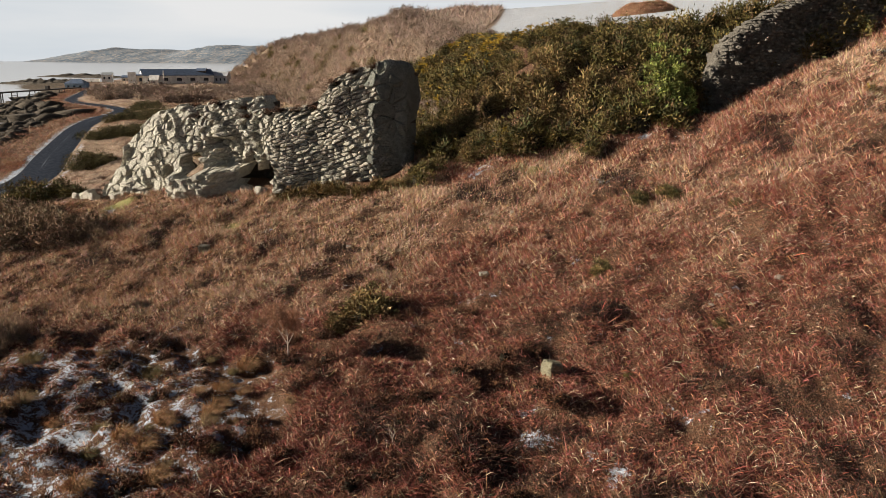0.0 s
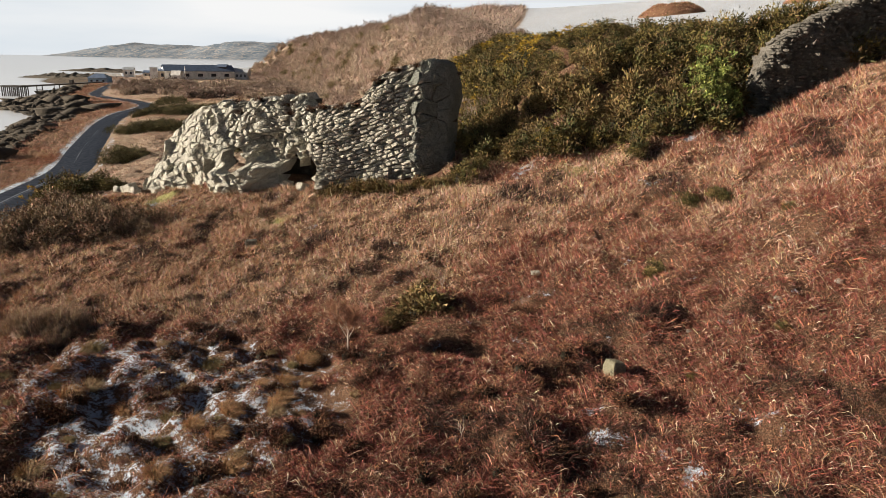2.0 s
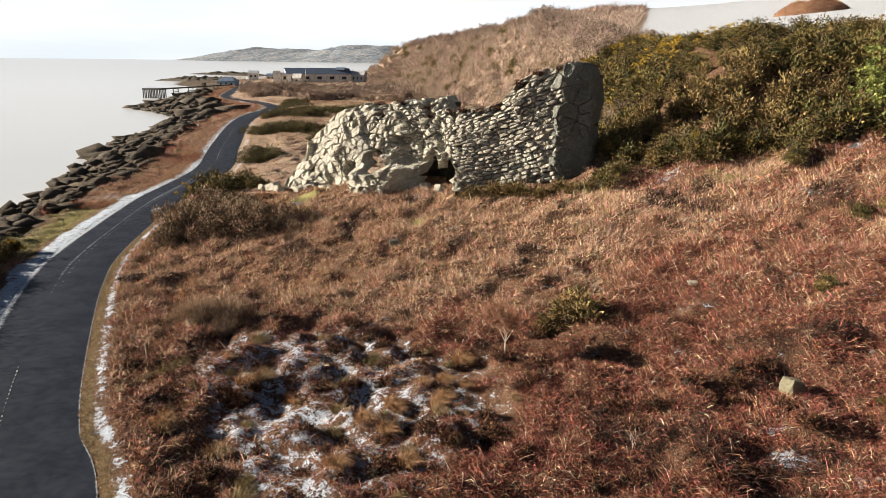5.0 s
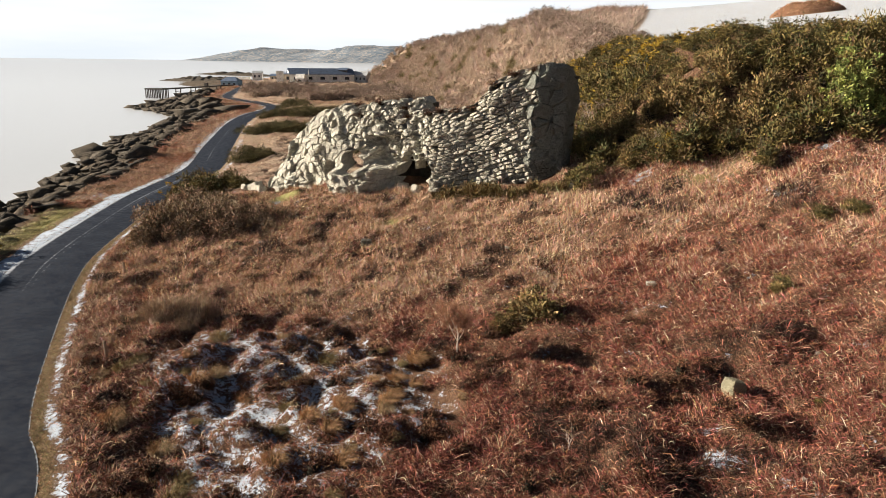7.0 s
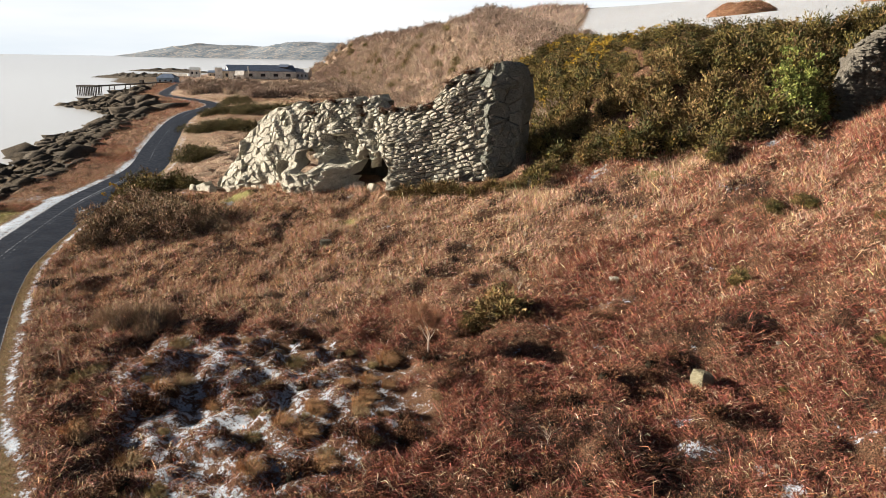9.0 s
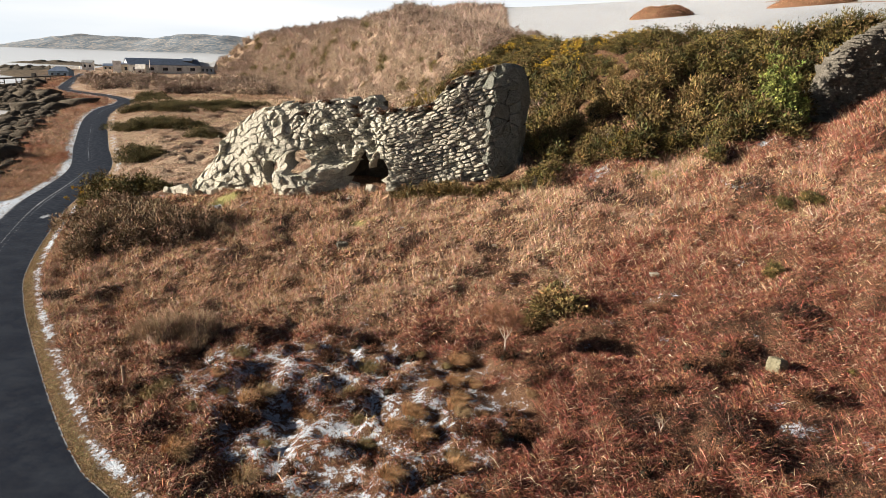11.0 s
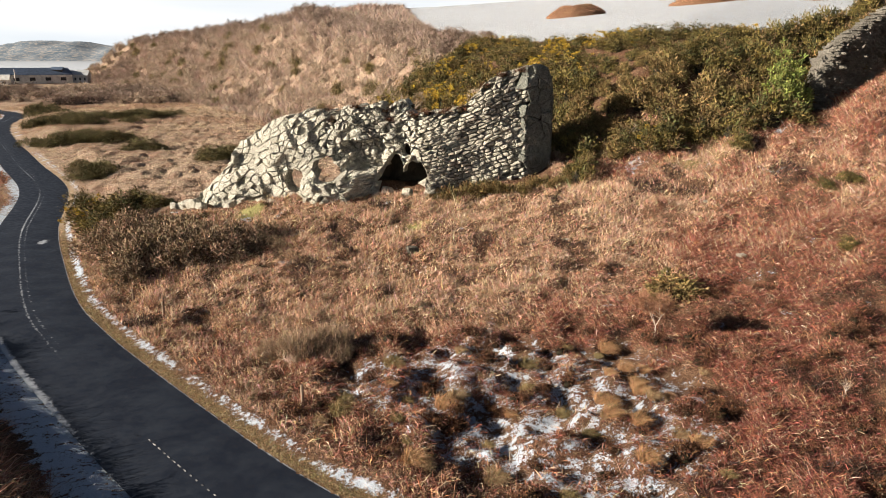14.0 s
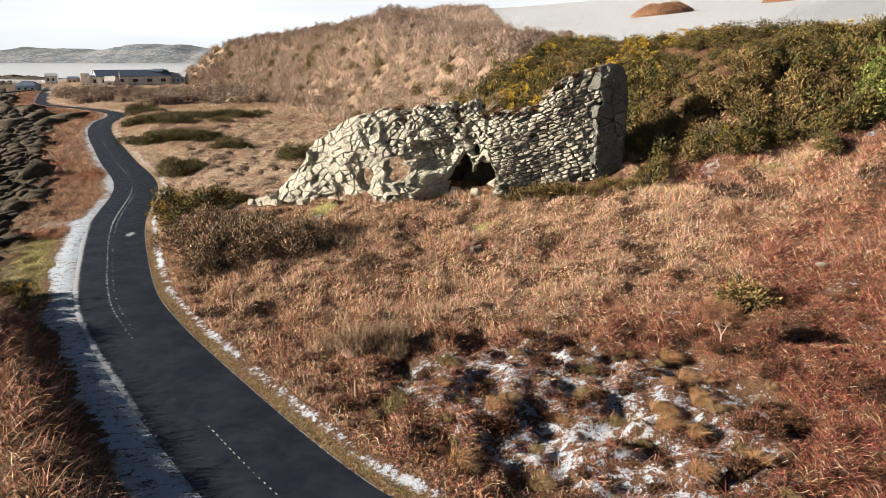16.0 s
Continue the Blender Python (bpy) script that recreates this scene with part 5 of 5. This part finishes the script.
t_kinds = [tussock(61, (0.36, 0.25, 0.14), "straw-green rush tussock in frosty bog"), tussock(62, (0.42, 0.25, 0.13), "tan grass tussock in frosty bog"), tussock(63, (0.27, 0.21, 0.10), "olive green rush tussock in frosty bog")]
r_t = np.random.default_rng(18)
for i in range(120):
    x, y = r_t.uniform(-31, -4), r_t.uniform(14, 34)
    if boggy(np.array([x]), np.array([y]))[0] > r_t.uniform(0.1, 0.9) and on_ground(x, y)[1] > 5.2:
        stand(t_kinds[int(r_t.integers(3))], x, y, r_t.uniform(0.55, 1.2), r=r_t, sink=0.03, turn=r_t.uniform(-0.6, 0.6))
for k in t_kinds:
    drop(k)


# ---- loose stones, posts, saplings ----
def stone_bm(r, sx, sy, sz, sub=2, rough=0.16):
    bm = bmesh.new()
    bmesh.ops.create_icosphere(bm, subdivisions=sub, radius=1.0)
    off = Vector(r.uniform(-50, 50, 3))
    for v in bm.verts:
        p = v.co.copy()
        q = Vector([math.copysign(abs(c) ** 0.35, c) for c in p])
        v.co = Vector((q.x * sx, q.y * sy, q.z * sz)) * (0.85 + rough * noise.noise(p * 1.6 + off) + 0.06 * noise.noise(p * 5 + off))
    return bm


def stone(name, x, y, size, label, seed, material, turn=0.0, up=0.35, tilt=0.0, group=""):
    r = np.random.default_rng(seed)
    ob = part(name, stone_bm(r, *size), material)
    ob.matrix_world = Matrix.Translation((x, y, ground_z(x, y) + size[2] * up)) @ Matrix.Rotation(turn, 4, "Z") @ Matrix.Rotation(tilt, 4, "Y")
    return tagged(ob, label, "stone", group)


m_lichen = rock_material("lichen_stone", (0.44, 0.41, 0.27), (0.18, 0.165, 0.11), (0.36, 0.325, 0.21), (0.48, 0.455, 0.34))
m_pale = rock_material("pale_stone", (0.50, 0.47, 0.39), (0.28, 0.26, 0.21), (0.43, 0.40, 0.32), (0.62, 0.60, 0.53))
stone("boulder", 3.85, 28.5, (0.47, 0.43, 0.42), "square lichen-covered grey boulder in the bracken", 1, m_lichen, 0.55, 0.75, 0.28)
for i, (x, y, s) in enumerate(((1.27, 38.85, 0.32), (3.0, 39.4, 0.2), (12.1, 32.6, 0.2), (15.0, 33.0, 0.26), (11.6, 32.0, 0.15), (7.7, 31.2, 0.14), (3.4, 47.0, 0.22), (-7.5, 46.5, 0.18), (5.0, 22.5, 0.14))):
    stone("field_stone", x, y, (s, s * 0.75, s * 0.4), "pale stone lying in the bracken", 10 + i, m_pale, i * 1.3, 0.75, 0.0, "pale stones in the field")
stone("field_stone", -18.35, 49.5, (0.5, 0.4, 0.4), "frosted blue-grey stone in dry grass", 30, m_rock_dark, 0.3, 0.5)
# fallen blocks at the crag's foot
r_f = np.random.default_rng(44)
for i, (u, o, s) in enumerate(((-4.6, 0.4, 0.9), (-3.4, 1.2, 0.8), (-2.4, 1.6, 0.55), (0.2, 1.3, 0.6), (1.6, 1.5, 0.45), (3.4, 1.3, 0.5), (4.6, 1.6, 0.4), (-5.5, 0.9, 0.5), (14.3, 1.2, 0.55), (15.2, 0.8, 0.6), (17.2, 1.4, 0.6), (5.6, 0.9, 0.4))):
    p = crag_wall.world(np.array([(u, o, 0)]))[0]
    stone("fallen_block", p[0], p[1], (s, s * 0.8, s * 0.75), "fallen grey rock block at the outcrop's foot", 50 + i, m_rock, r_f.uniform(0, 6), 0.45, r_f.uniform(-0.4, 0.4), "fallen blocks")

m_post = Mat("weathered_post", 0.9, 0.1)
m_post.color(m_post.mix(m_post.noise(3, 5, (8, 8, 0.6)), (0.14, 0.10, 0.075), (0.30, 0.23, 0.17)))
for x, y, h in ((-26.4, 30.2, 0.95), (-34.8, 43.8, 0.85), (-37.6, 48.6, 0.8)):
    bm = bmesh.new()
    bmesh.ops.create_cone(bm, cap_ends=True, segments=9, radius1=0.085, radius2=0.075, depth=h + 0.3, matrix=Matrix.Translation((0, 0, h / 2 - 0.15)))
    bmesh.ops.bevel(bm, geom=[e for e in bm.edges if e.calc_length() < 0.07], offset=0.012, segments=1, affect="EDGES")
    ob = part("fence_post", bm, m_post)
    ob.matrix_world = Matrix.Translation((x, y, ground_z(x, y))) @ Matrix.Rotation(0.05, 4, "X")
    tagged(ob, "short weathered wooden post in roadside grass", "post", "posts along the road")

m_birch = Mat("white_bark", 0.7, 0.2)
m_birch.color(m_birch.mix(m_birch.ramp(m_birch.noise(3, 4, (1, 1, 5)), (0.55, 0.0), (0.68, 1.0)), (0.42, 0.36, 0.30), (0.13, 0.09, 0.07)))


def limb(bm, a, b, r0, r1):
    m = Matrix.Translation((a + b) / 2) @ (b - a).to_track_quat("Z", "Y").to_matrix().to_4x4()
    bmesh.ops.create_cone(bm, cap_ends=True, segments=6, radius1=r0, radius2=r1, depth=(b - a).length, matrix=m)


def sapling(x, y, high, colour, twigs, label, seed, name="birch_sapling", bark=None, thick=0.045, wide=0.5):
    """A small leafless tree: forked stem, limbs and a haze of twigs."""
    r = np.random.default_rng(seed)
    root = empty(name, (x, y, ground_z(x, y) - 0.05), label, "tree")
    bm = bmesh.new()
    ends = []
    fork = Vector((0.02, 0, high * 0.22))
    limb(bm, Vector((0, 0, -0.1)), fork, thick, thick * 0.85)
    for i in range(4):
        a = i * 1.6 + r.uniform(0, 0.6)
        p = fork + Vector((math.cos(a) * 0.16, math.sin(a) * 0.16, 0.3)) * high * 0.5
        limb(bm, fork, p, thick * 0.6, thick * 0.4)
        for k in range(3):
            q = p + Vector((r.normal(0, 0.17) + math.cos(a) * 0.1, r.normal(0, 0.17) + math.sin(a) * 0.1, r.uniform(0.18, 0.36))) * high
            limb(bm, p, q, thick * 0.36, thick * 0.12)
            ends += [p.lerp(q, 0.4), p.lerp(q, 0.75), q]
    part("trunk", bm, bark or m_birch, root)
    if twigs:
        e = np.array(ends)[r.integers(0, len(ends), twigs)]
        d = r.normal(0, 0.6, (twigs, 3)) + np.array((0, 0, 0.55))
        d /= np.linalg.norm(d, axis=1)[:, None]
        v, t, c = blades(e, d, r.uniform(0.15, wide, twigs) * high * 0.45, np.full(twigs, 0.012), r.uniform(-0.1, 0.3, twigs), hue(colour, twigs, 0.25, r), r)
        tri_mesh("twig_crown", v, t, m_leaf, c, root)
    return root


sapling(-8.2, 31.7, 3.5, (0.34, 0.18, 0.11), 3600, "young white-stemmed birch with fine reddish twigs", 3)
sapling(-4.0, 38.6, 1.9, (0.42, 0.27, 0.16), 160, "thin bare pale sapling behind a gorse bush", 4, "bare_sapling", None, 0.022)
sapling(-2.6, 24.6, 1.4, (0.5, 0.36, 0.2), 30, "thin dead pale twig standing in bracken", 5, "bare_sapling", None, 0.02)
sapling(2.5, 58.4, 2.4, (0.3, 0.22, 0.16), 120, "thin bare grey sapling in the shade", 6, "bare_sapling", None, 0.03)
sapling(-11.5, 100.0, 7.0, (0.42, 0.31, 0.2), 900, "pale bare birch tree on the hillside", 7, "birch_tree", None, 0.16, 0.35)

# ---- road markings ----
m_paint = Mat("worn_white_paint", 0.6, 0.3)
m_paint.color(m_paint.mix(m_paint.ramp(m_paint.noise(9, 4), (0.40, 0.0), (0.6, 1.0)), (0.45, 0.45, 0.44), (0.05, 0.05, 0.055)))
mid = smooth_line(ROAD, 6)
run = np.concatenate([[0], np.cumsum(np.linalg.norm(np.diff(mid, axis=0), axis=1))])
start = float(run[int(np.argmin(np.hypot(mid[:, 0] + 29.0, mid[:, 1] - 22.8)))])
for k in range(16):
    a = start + k * 0.46
    pa, pb = [np.array([np.interp(q, run, mid[:, i]) for i in (0, 1)]) for q in (a, a + (0.24 if k > 7 else 0.14))]
    t = (pb - pa) / np.linalg.norm(pb - pa)
    nn = np.array((t[1], -t[0]))
    pa, pb = pa - nn * 0.45, pb - nn * 0.45
    w = 0.028
    ob = mesh_object("line_mark", [(*(pa - nn * w), 0.05), (*(pa + nn * w), 0.05), (*(pb + nn * w), 0.05), (*(pb - nn * w), 0.05), (*(pa - nn * w), 0.044), (*(pa + nn * w), 0.044), (*(pb + nn * w), 0.044), (*(pb - nn * w), 0.044)],
                     [(0, 1, 2, 3), (4, 7, 6, 5), (0, 4, 5, 1), (1, 5, 6, 2), (2, 6, 7, 3), (3, 7, 4, 0)], m_paint, road)

# ---- the jetty and the sheds at the far end ----
m_timber = Mat("dark_wet_timber", 0.7, 0.3)
m_timber.color(m_timber.mix(m_timber.noise(2, 5), (0.03, 0.027, 0.024), (0.085, 0.075, 0.065)))
pier = empty("pier", (-206.5, 314, 0), "dark timber pier on piles over the sea", "pier")
pier.rotation_euler = (0, 0, 0)
part("deck", box_bm(3.2, 66, 0.55, (3.5, 36, 1.35)), m_timber, pier)
part("pier_head", box_bm(9, 6.5, 0.7, (0, 1.5, 1.35)), m_timber, pier)
r_p = np.random.default_rng(8)
for i in range(11):
    for j in range(2):
        bm = bmesh.new()
        bmesh.ops.create_cone(bm, cap_ends=True, segments=7, radius1=0.26, radius2=0.24, depth=6.2, matrix=Matrix.Translation((-4.2 + i * 0.84 + r_p.normal(0, 0.1), -1.2 + j * 5.2, -1.8)))
        part("support_post", bm, m_timber, pier)
for y in (14, 28, 42, 54):
    for x in (2.2, 4.8):
        bm = bmesh.new()
        bmesh.ops.create_cone(bm, cap_ends=True, segments=7, radius1=0.24, radius2=0.22, depth=6.0, matrix=Matrix.Translation((x, y, -1.9)))
        part("support_post", bm, m_timber, pier)
    part("brace", box_bm(3.2, 0.22, 0.25, (3.5, y, -0.4)), m_timber, pier)
part("hut", box_bm(1.6, 1.6, 1.6, (4.3, 40, 2.4)), m_timber, pier, "small dark box on the pier deck")


def paint(name, colour, rough=0.7):
    m = Mat(name, rough, 0.3)
    dark = tuple(q * 0.72 for q in colour)
    m.color(m.mix(m.ramp(m.noise(0.6, 5), (0.4, 0.0), (0.65, 1.0)), colour, dark)).bump(m.noise(4, 3), 0.2, 0.03)
    return m


m_white, m_cream, m_slate, m_blue, m_stonewall, m_glassdark, m_grey = (paint("white_render", (0.80, 0.78, 0.72)), paint("cream_render", (0.72, 0.64, 0.50)), paint("blue_slate_roof", (0.12, 0.16, 0.23), 0.5),
    paint("pale_blue_boards", (0.30, 0.42, 0.52)), paint("dark_stone_wall", (0.12, 0.115, 0.11)), paint("dark_window", (0.03, 0.035, 0.045), 0.2), paint("grey_sheet", (0.45, 0.47, 0.48), 0.5))


def gabled(name, at, turn, long, deep, eaves, ridge, wall_mat, roof_mat, label, windows=0, hip=0.0):
    """A house with gable or hipped roof; its long side runs along x, windows on its near side."""
    root = empty(name, at, label, "building", turn=turn)
    L, D = long / 2, deep / 2
    v = [(-L, -D, 0), (L, -D, 0), (L, D, 0), (-L, D, 0), (-L, -D, eaves), (L, -D, eaves), (L, D, eaves), (-L, D, eaves), (-L + hip, 0, ridge - 0.15), (L - hip, 0, ridge - 0.15)]
    mesh_object("wall", v, [(0, 1, 5, 4), (1, 2, 6, 9, 5), (2, 3, 7, 6), (3, 0, 4, 8, 7), (4, 5, 9, 8), (6, 7, 8, 9), (3, 2, 1, 0)], wall_mat, root)
    o, th = 0.35, 0.22
    a = [(-L - o, -D - o, eaves - 0.12), (L + o, -D - o, eaves - 0.12), (L + o - hip, 0, ridge), (-L - o + hip, 0, ridge), (L + o, D + o, eaves - 0.12), (-L - o, D + o, eaves - 0.12)]
    b = [(x, y, z + th) for x, y, z in a]
    mesh_object("roof", a + b, [(6, 7, 8, 9), (9, 8, 10, 11), (3, 2, 1, 0), (5, 4, 2, 3), (0, 1, 7, 6), (4, 5, 11, 10), (1, 2, 8, 7), (2, 4, 10, 8), (3, 0, 6, 9), (5, 3, 9, 11)], roof_mat, root)
    for i in range(windows):
        x = -L + long * (i + 0.6) / (windows + 0.2)
        part("window", box_bm(long / windows * 0.35, 0.16, eaves * 0.35, (x, -D - 0.03, eaves * 0.55)), m_glassdark, root)
    return root


def gz_at(x, y):
    return ground_z(x, y) - 0.3


gabled("long_shed", (-177.9, 457.2, gz_at(-177.9, 457.2)), 0.55, 42, 15, 5.2, 8.8, m_white, m_slate, "long white shed with a dark blue slate roof", 5)
gabled("low_hall", (-192.7, 445.2, gz_at(-192.7, 445.2)), 0.25, 17.5, 9, 5.6, 6.3, m_cream, m_slate, "low cream rendered hall with a flat dark roof", 4)
part("end_wall", box_bm(4.5, 0.6, 7.6, (-6.8, -5.2, 3.8)), m_white, bpy.data.objects["low_hall"], "taller white end wall")
gabled("stone_house", (-164.3, 464.6, gz_at(-164.3, 464.6)), 0.1, 5.5, 7, 8.0, 9.4, m_stonewall, m_slate, "tall dark stone house with a slate roof", 2)
gabled("greenhouse", (-156.3, 467.3, gz_at(-156.3, 467.3)), 0.0, 16, 8, 4.6, 7.2, m_grey, m_grey, "pale grey glasshouse shed beneath the hill", 6)
gabled("annexe", (-183.2, 436, gz_at(-183.2, 436)), 0.1, 5.0, 4, 3.0, 5.6, m_white, m_white, "small white annexe with a steep gable", 1)
gabled("boat_shed", (-218, 412, -1.0), 0.1, 10.5, 8, 3.6, 5.9, m_blue, m_slate, "blue-grey boat shed with a hipped roof", 3, 3.0)
gabled("white_cottage", (-254, 523, 0.4), 0.3, 7, 6, 5.0, 6.6, m_white, m_grey, "small white cottage with a grey roof", 2)
gabled("cream_cottage", (-239, 522, 0.2), 0.1, 6.5, 5, 3.4, 4.8, m_cream, m_slate, "small cream cottage by the shore", 2)
part_wall = part("white_wall", box_bm(20, 0.5, 2.0, (-269, 521, 1.6)), m_white)
tagged(part_wall, "long low white wall behind the boat shed", "wall", kind="structure")
m_pole = paint("pole_white", (0.75, 0.73, 0.68))
for x, y, h in ((-178.5, 438, 8.5), (-246, 515, 6.0)):
    bm = bmesh.new()
    bmesh.ops.create_cone(bm, cap_ends=True, segments=8, radius1=0.3, radius2=0.2, depth=h, matrix=Matrix.Translation((0, 0, h / 2)))
    ob = part("pole", bm, m_pole)
    ob.location = (x, y, ground_z(x, y) - 0.3)
    tagged(ob, "pale upright pole near the sheds", "pole", "poles")


# ---- rocks of the shore ----
def reef(name, at, long, deep, high, seed, label, turn=0.0):
    r = np.random.default_rng(seed)
    nx, ny = 60, 18
    u, w = np.meshgrid(np.linspace(-1, 1, nx), np.linspace(-1, 1, ny))
    body = np.clip(1 - u ** 2, 0, 1) ** 0.5 * np.clip(1 - w ** 2, 0, 1) ** 0.6
    x, y = u * long / 2, w * deep / 2
    z = high * body * (0.55 + 0.5 * np.abs(vnoise(x + seed * 31, y, long / 16, 151)) + 0.3 * vnoise(x, y + seed * 17, long / 35, 152)) - 0.6
    i = np.arange(nx * ny).reshape(ny, nx)
    f = np.stack([i[:-1, :-1], i[:-1, 1:], i[1:, 1:], i[1:, :-1]], -1).reshape(-1, 4)
    ob = mesh_object(name, np.stack([x.ravel(), y.ravel(), z.ravel()], 1), f, m_rock_shore)
    ob.matrix_world = Matrix.Translation((at[0], at[1], SEA)) @ Matrix.Rotation(turn, 4, "Z")
    return tagged(ob, label, "reef")


m_rock_shore = rock_material("dark_shore_rock", (0.085, 0.075, 0.062), (0.028, 0.025, 0.022), (0.085, 0.066, 0.046), (0.19, 0.165, 0.12))
reef("skerry", (-318, 560), 95, 30, 5.5, 1, "low dark skerry off the shore", -0.35)
reef("skerry", (-415, 800), 150, 40, 4.5, 2, "long dark reef in the pale sea", -0.5)
reef("skerry", (-157, 252), 36, 16, 2.6, 3, "dark rock spit running into the sea", 0.3)


def shore_rocks(n, seed):
    """Broken dark rock along the waterline."""
    r = np.random.default_rng(seed)
    vs, ts, o = [], [], 0
    bm = bmesh.new()
    bmesh.ops.create_icosphere(bm, subdivisions=1, radius=1.0)
    bv = np.array([q.co for q in bm.verts])
    bt = np.array([[q.index for q in f.verts] for f in bm.faces])
    bm.free()
    x, y = r.uniform(-200, -45, n * 6), r.uniform(40, 330, n * 6)
    z, d, e = on_ground(x, y)
    out = np.interp(y, SHORE_AT, SHORE_OUT)
    ok = np.where((d < 0) & (-d / out > 0.45) & (-d / out < 1.06))[0][:n]
    for k in ok:
        s = 0.42 * math.exp(r.normal(0, 0.5)) * (1 + y[k] / 300)
        v = bv * (1 + r.normal(0, 0.36, (len(bv), 1)).clip(-0.7, 0.9)) * np.array((s * r.uniform(1.0, 2.2), s * r.uniform(0.6, 1.2), s * r.uniform(0.4, 0.9)))
        a = r.uniform(-0.5, 0.5) + 0.9
        rot = np.array(((math.cos(a), -math.sin(a), 0), (math.sin(a), math.cos(a), 0), (0, 0, 1)))
        vs.append(v @ rot.T + np.array((x[k], y[k], max(z[k], SEA) + 0.05)))
        ts.append(bt + o)
        o += len(bv)
    return tagged(tri_mesh("shore_rocks", np.vstack(vs), np.vstack(ts), m_rock_shore), "broken dark rocks along the waterline", "rocks", kind="stuff")


shore_rocks(3000, 9)
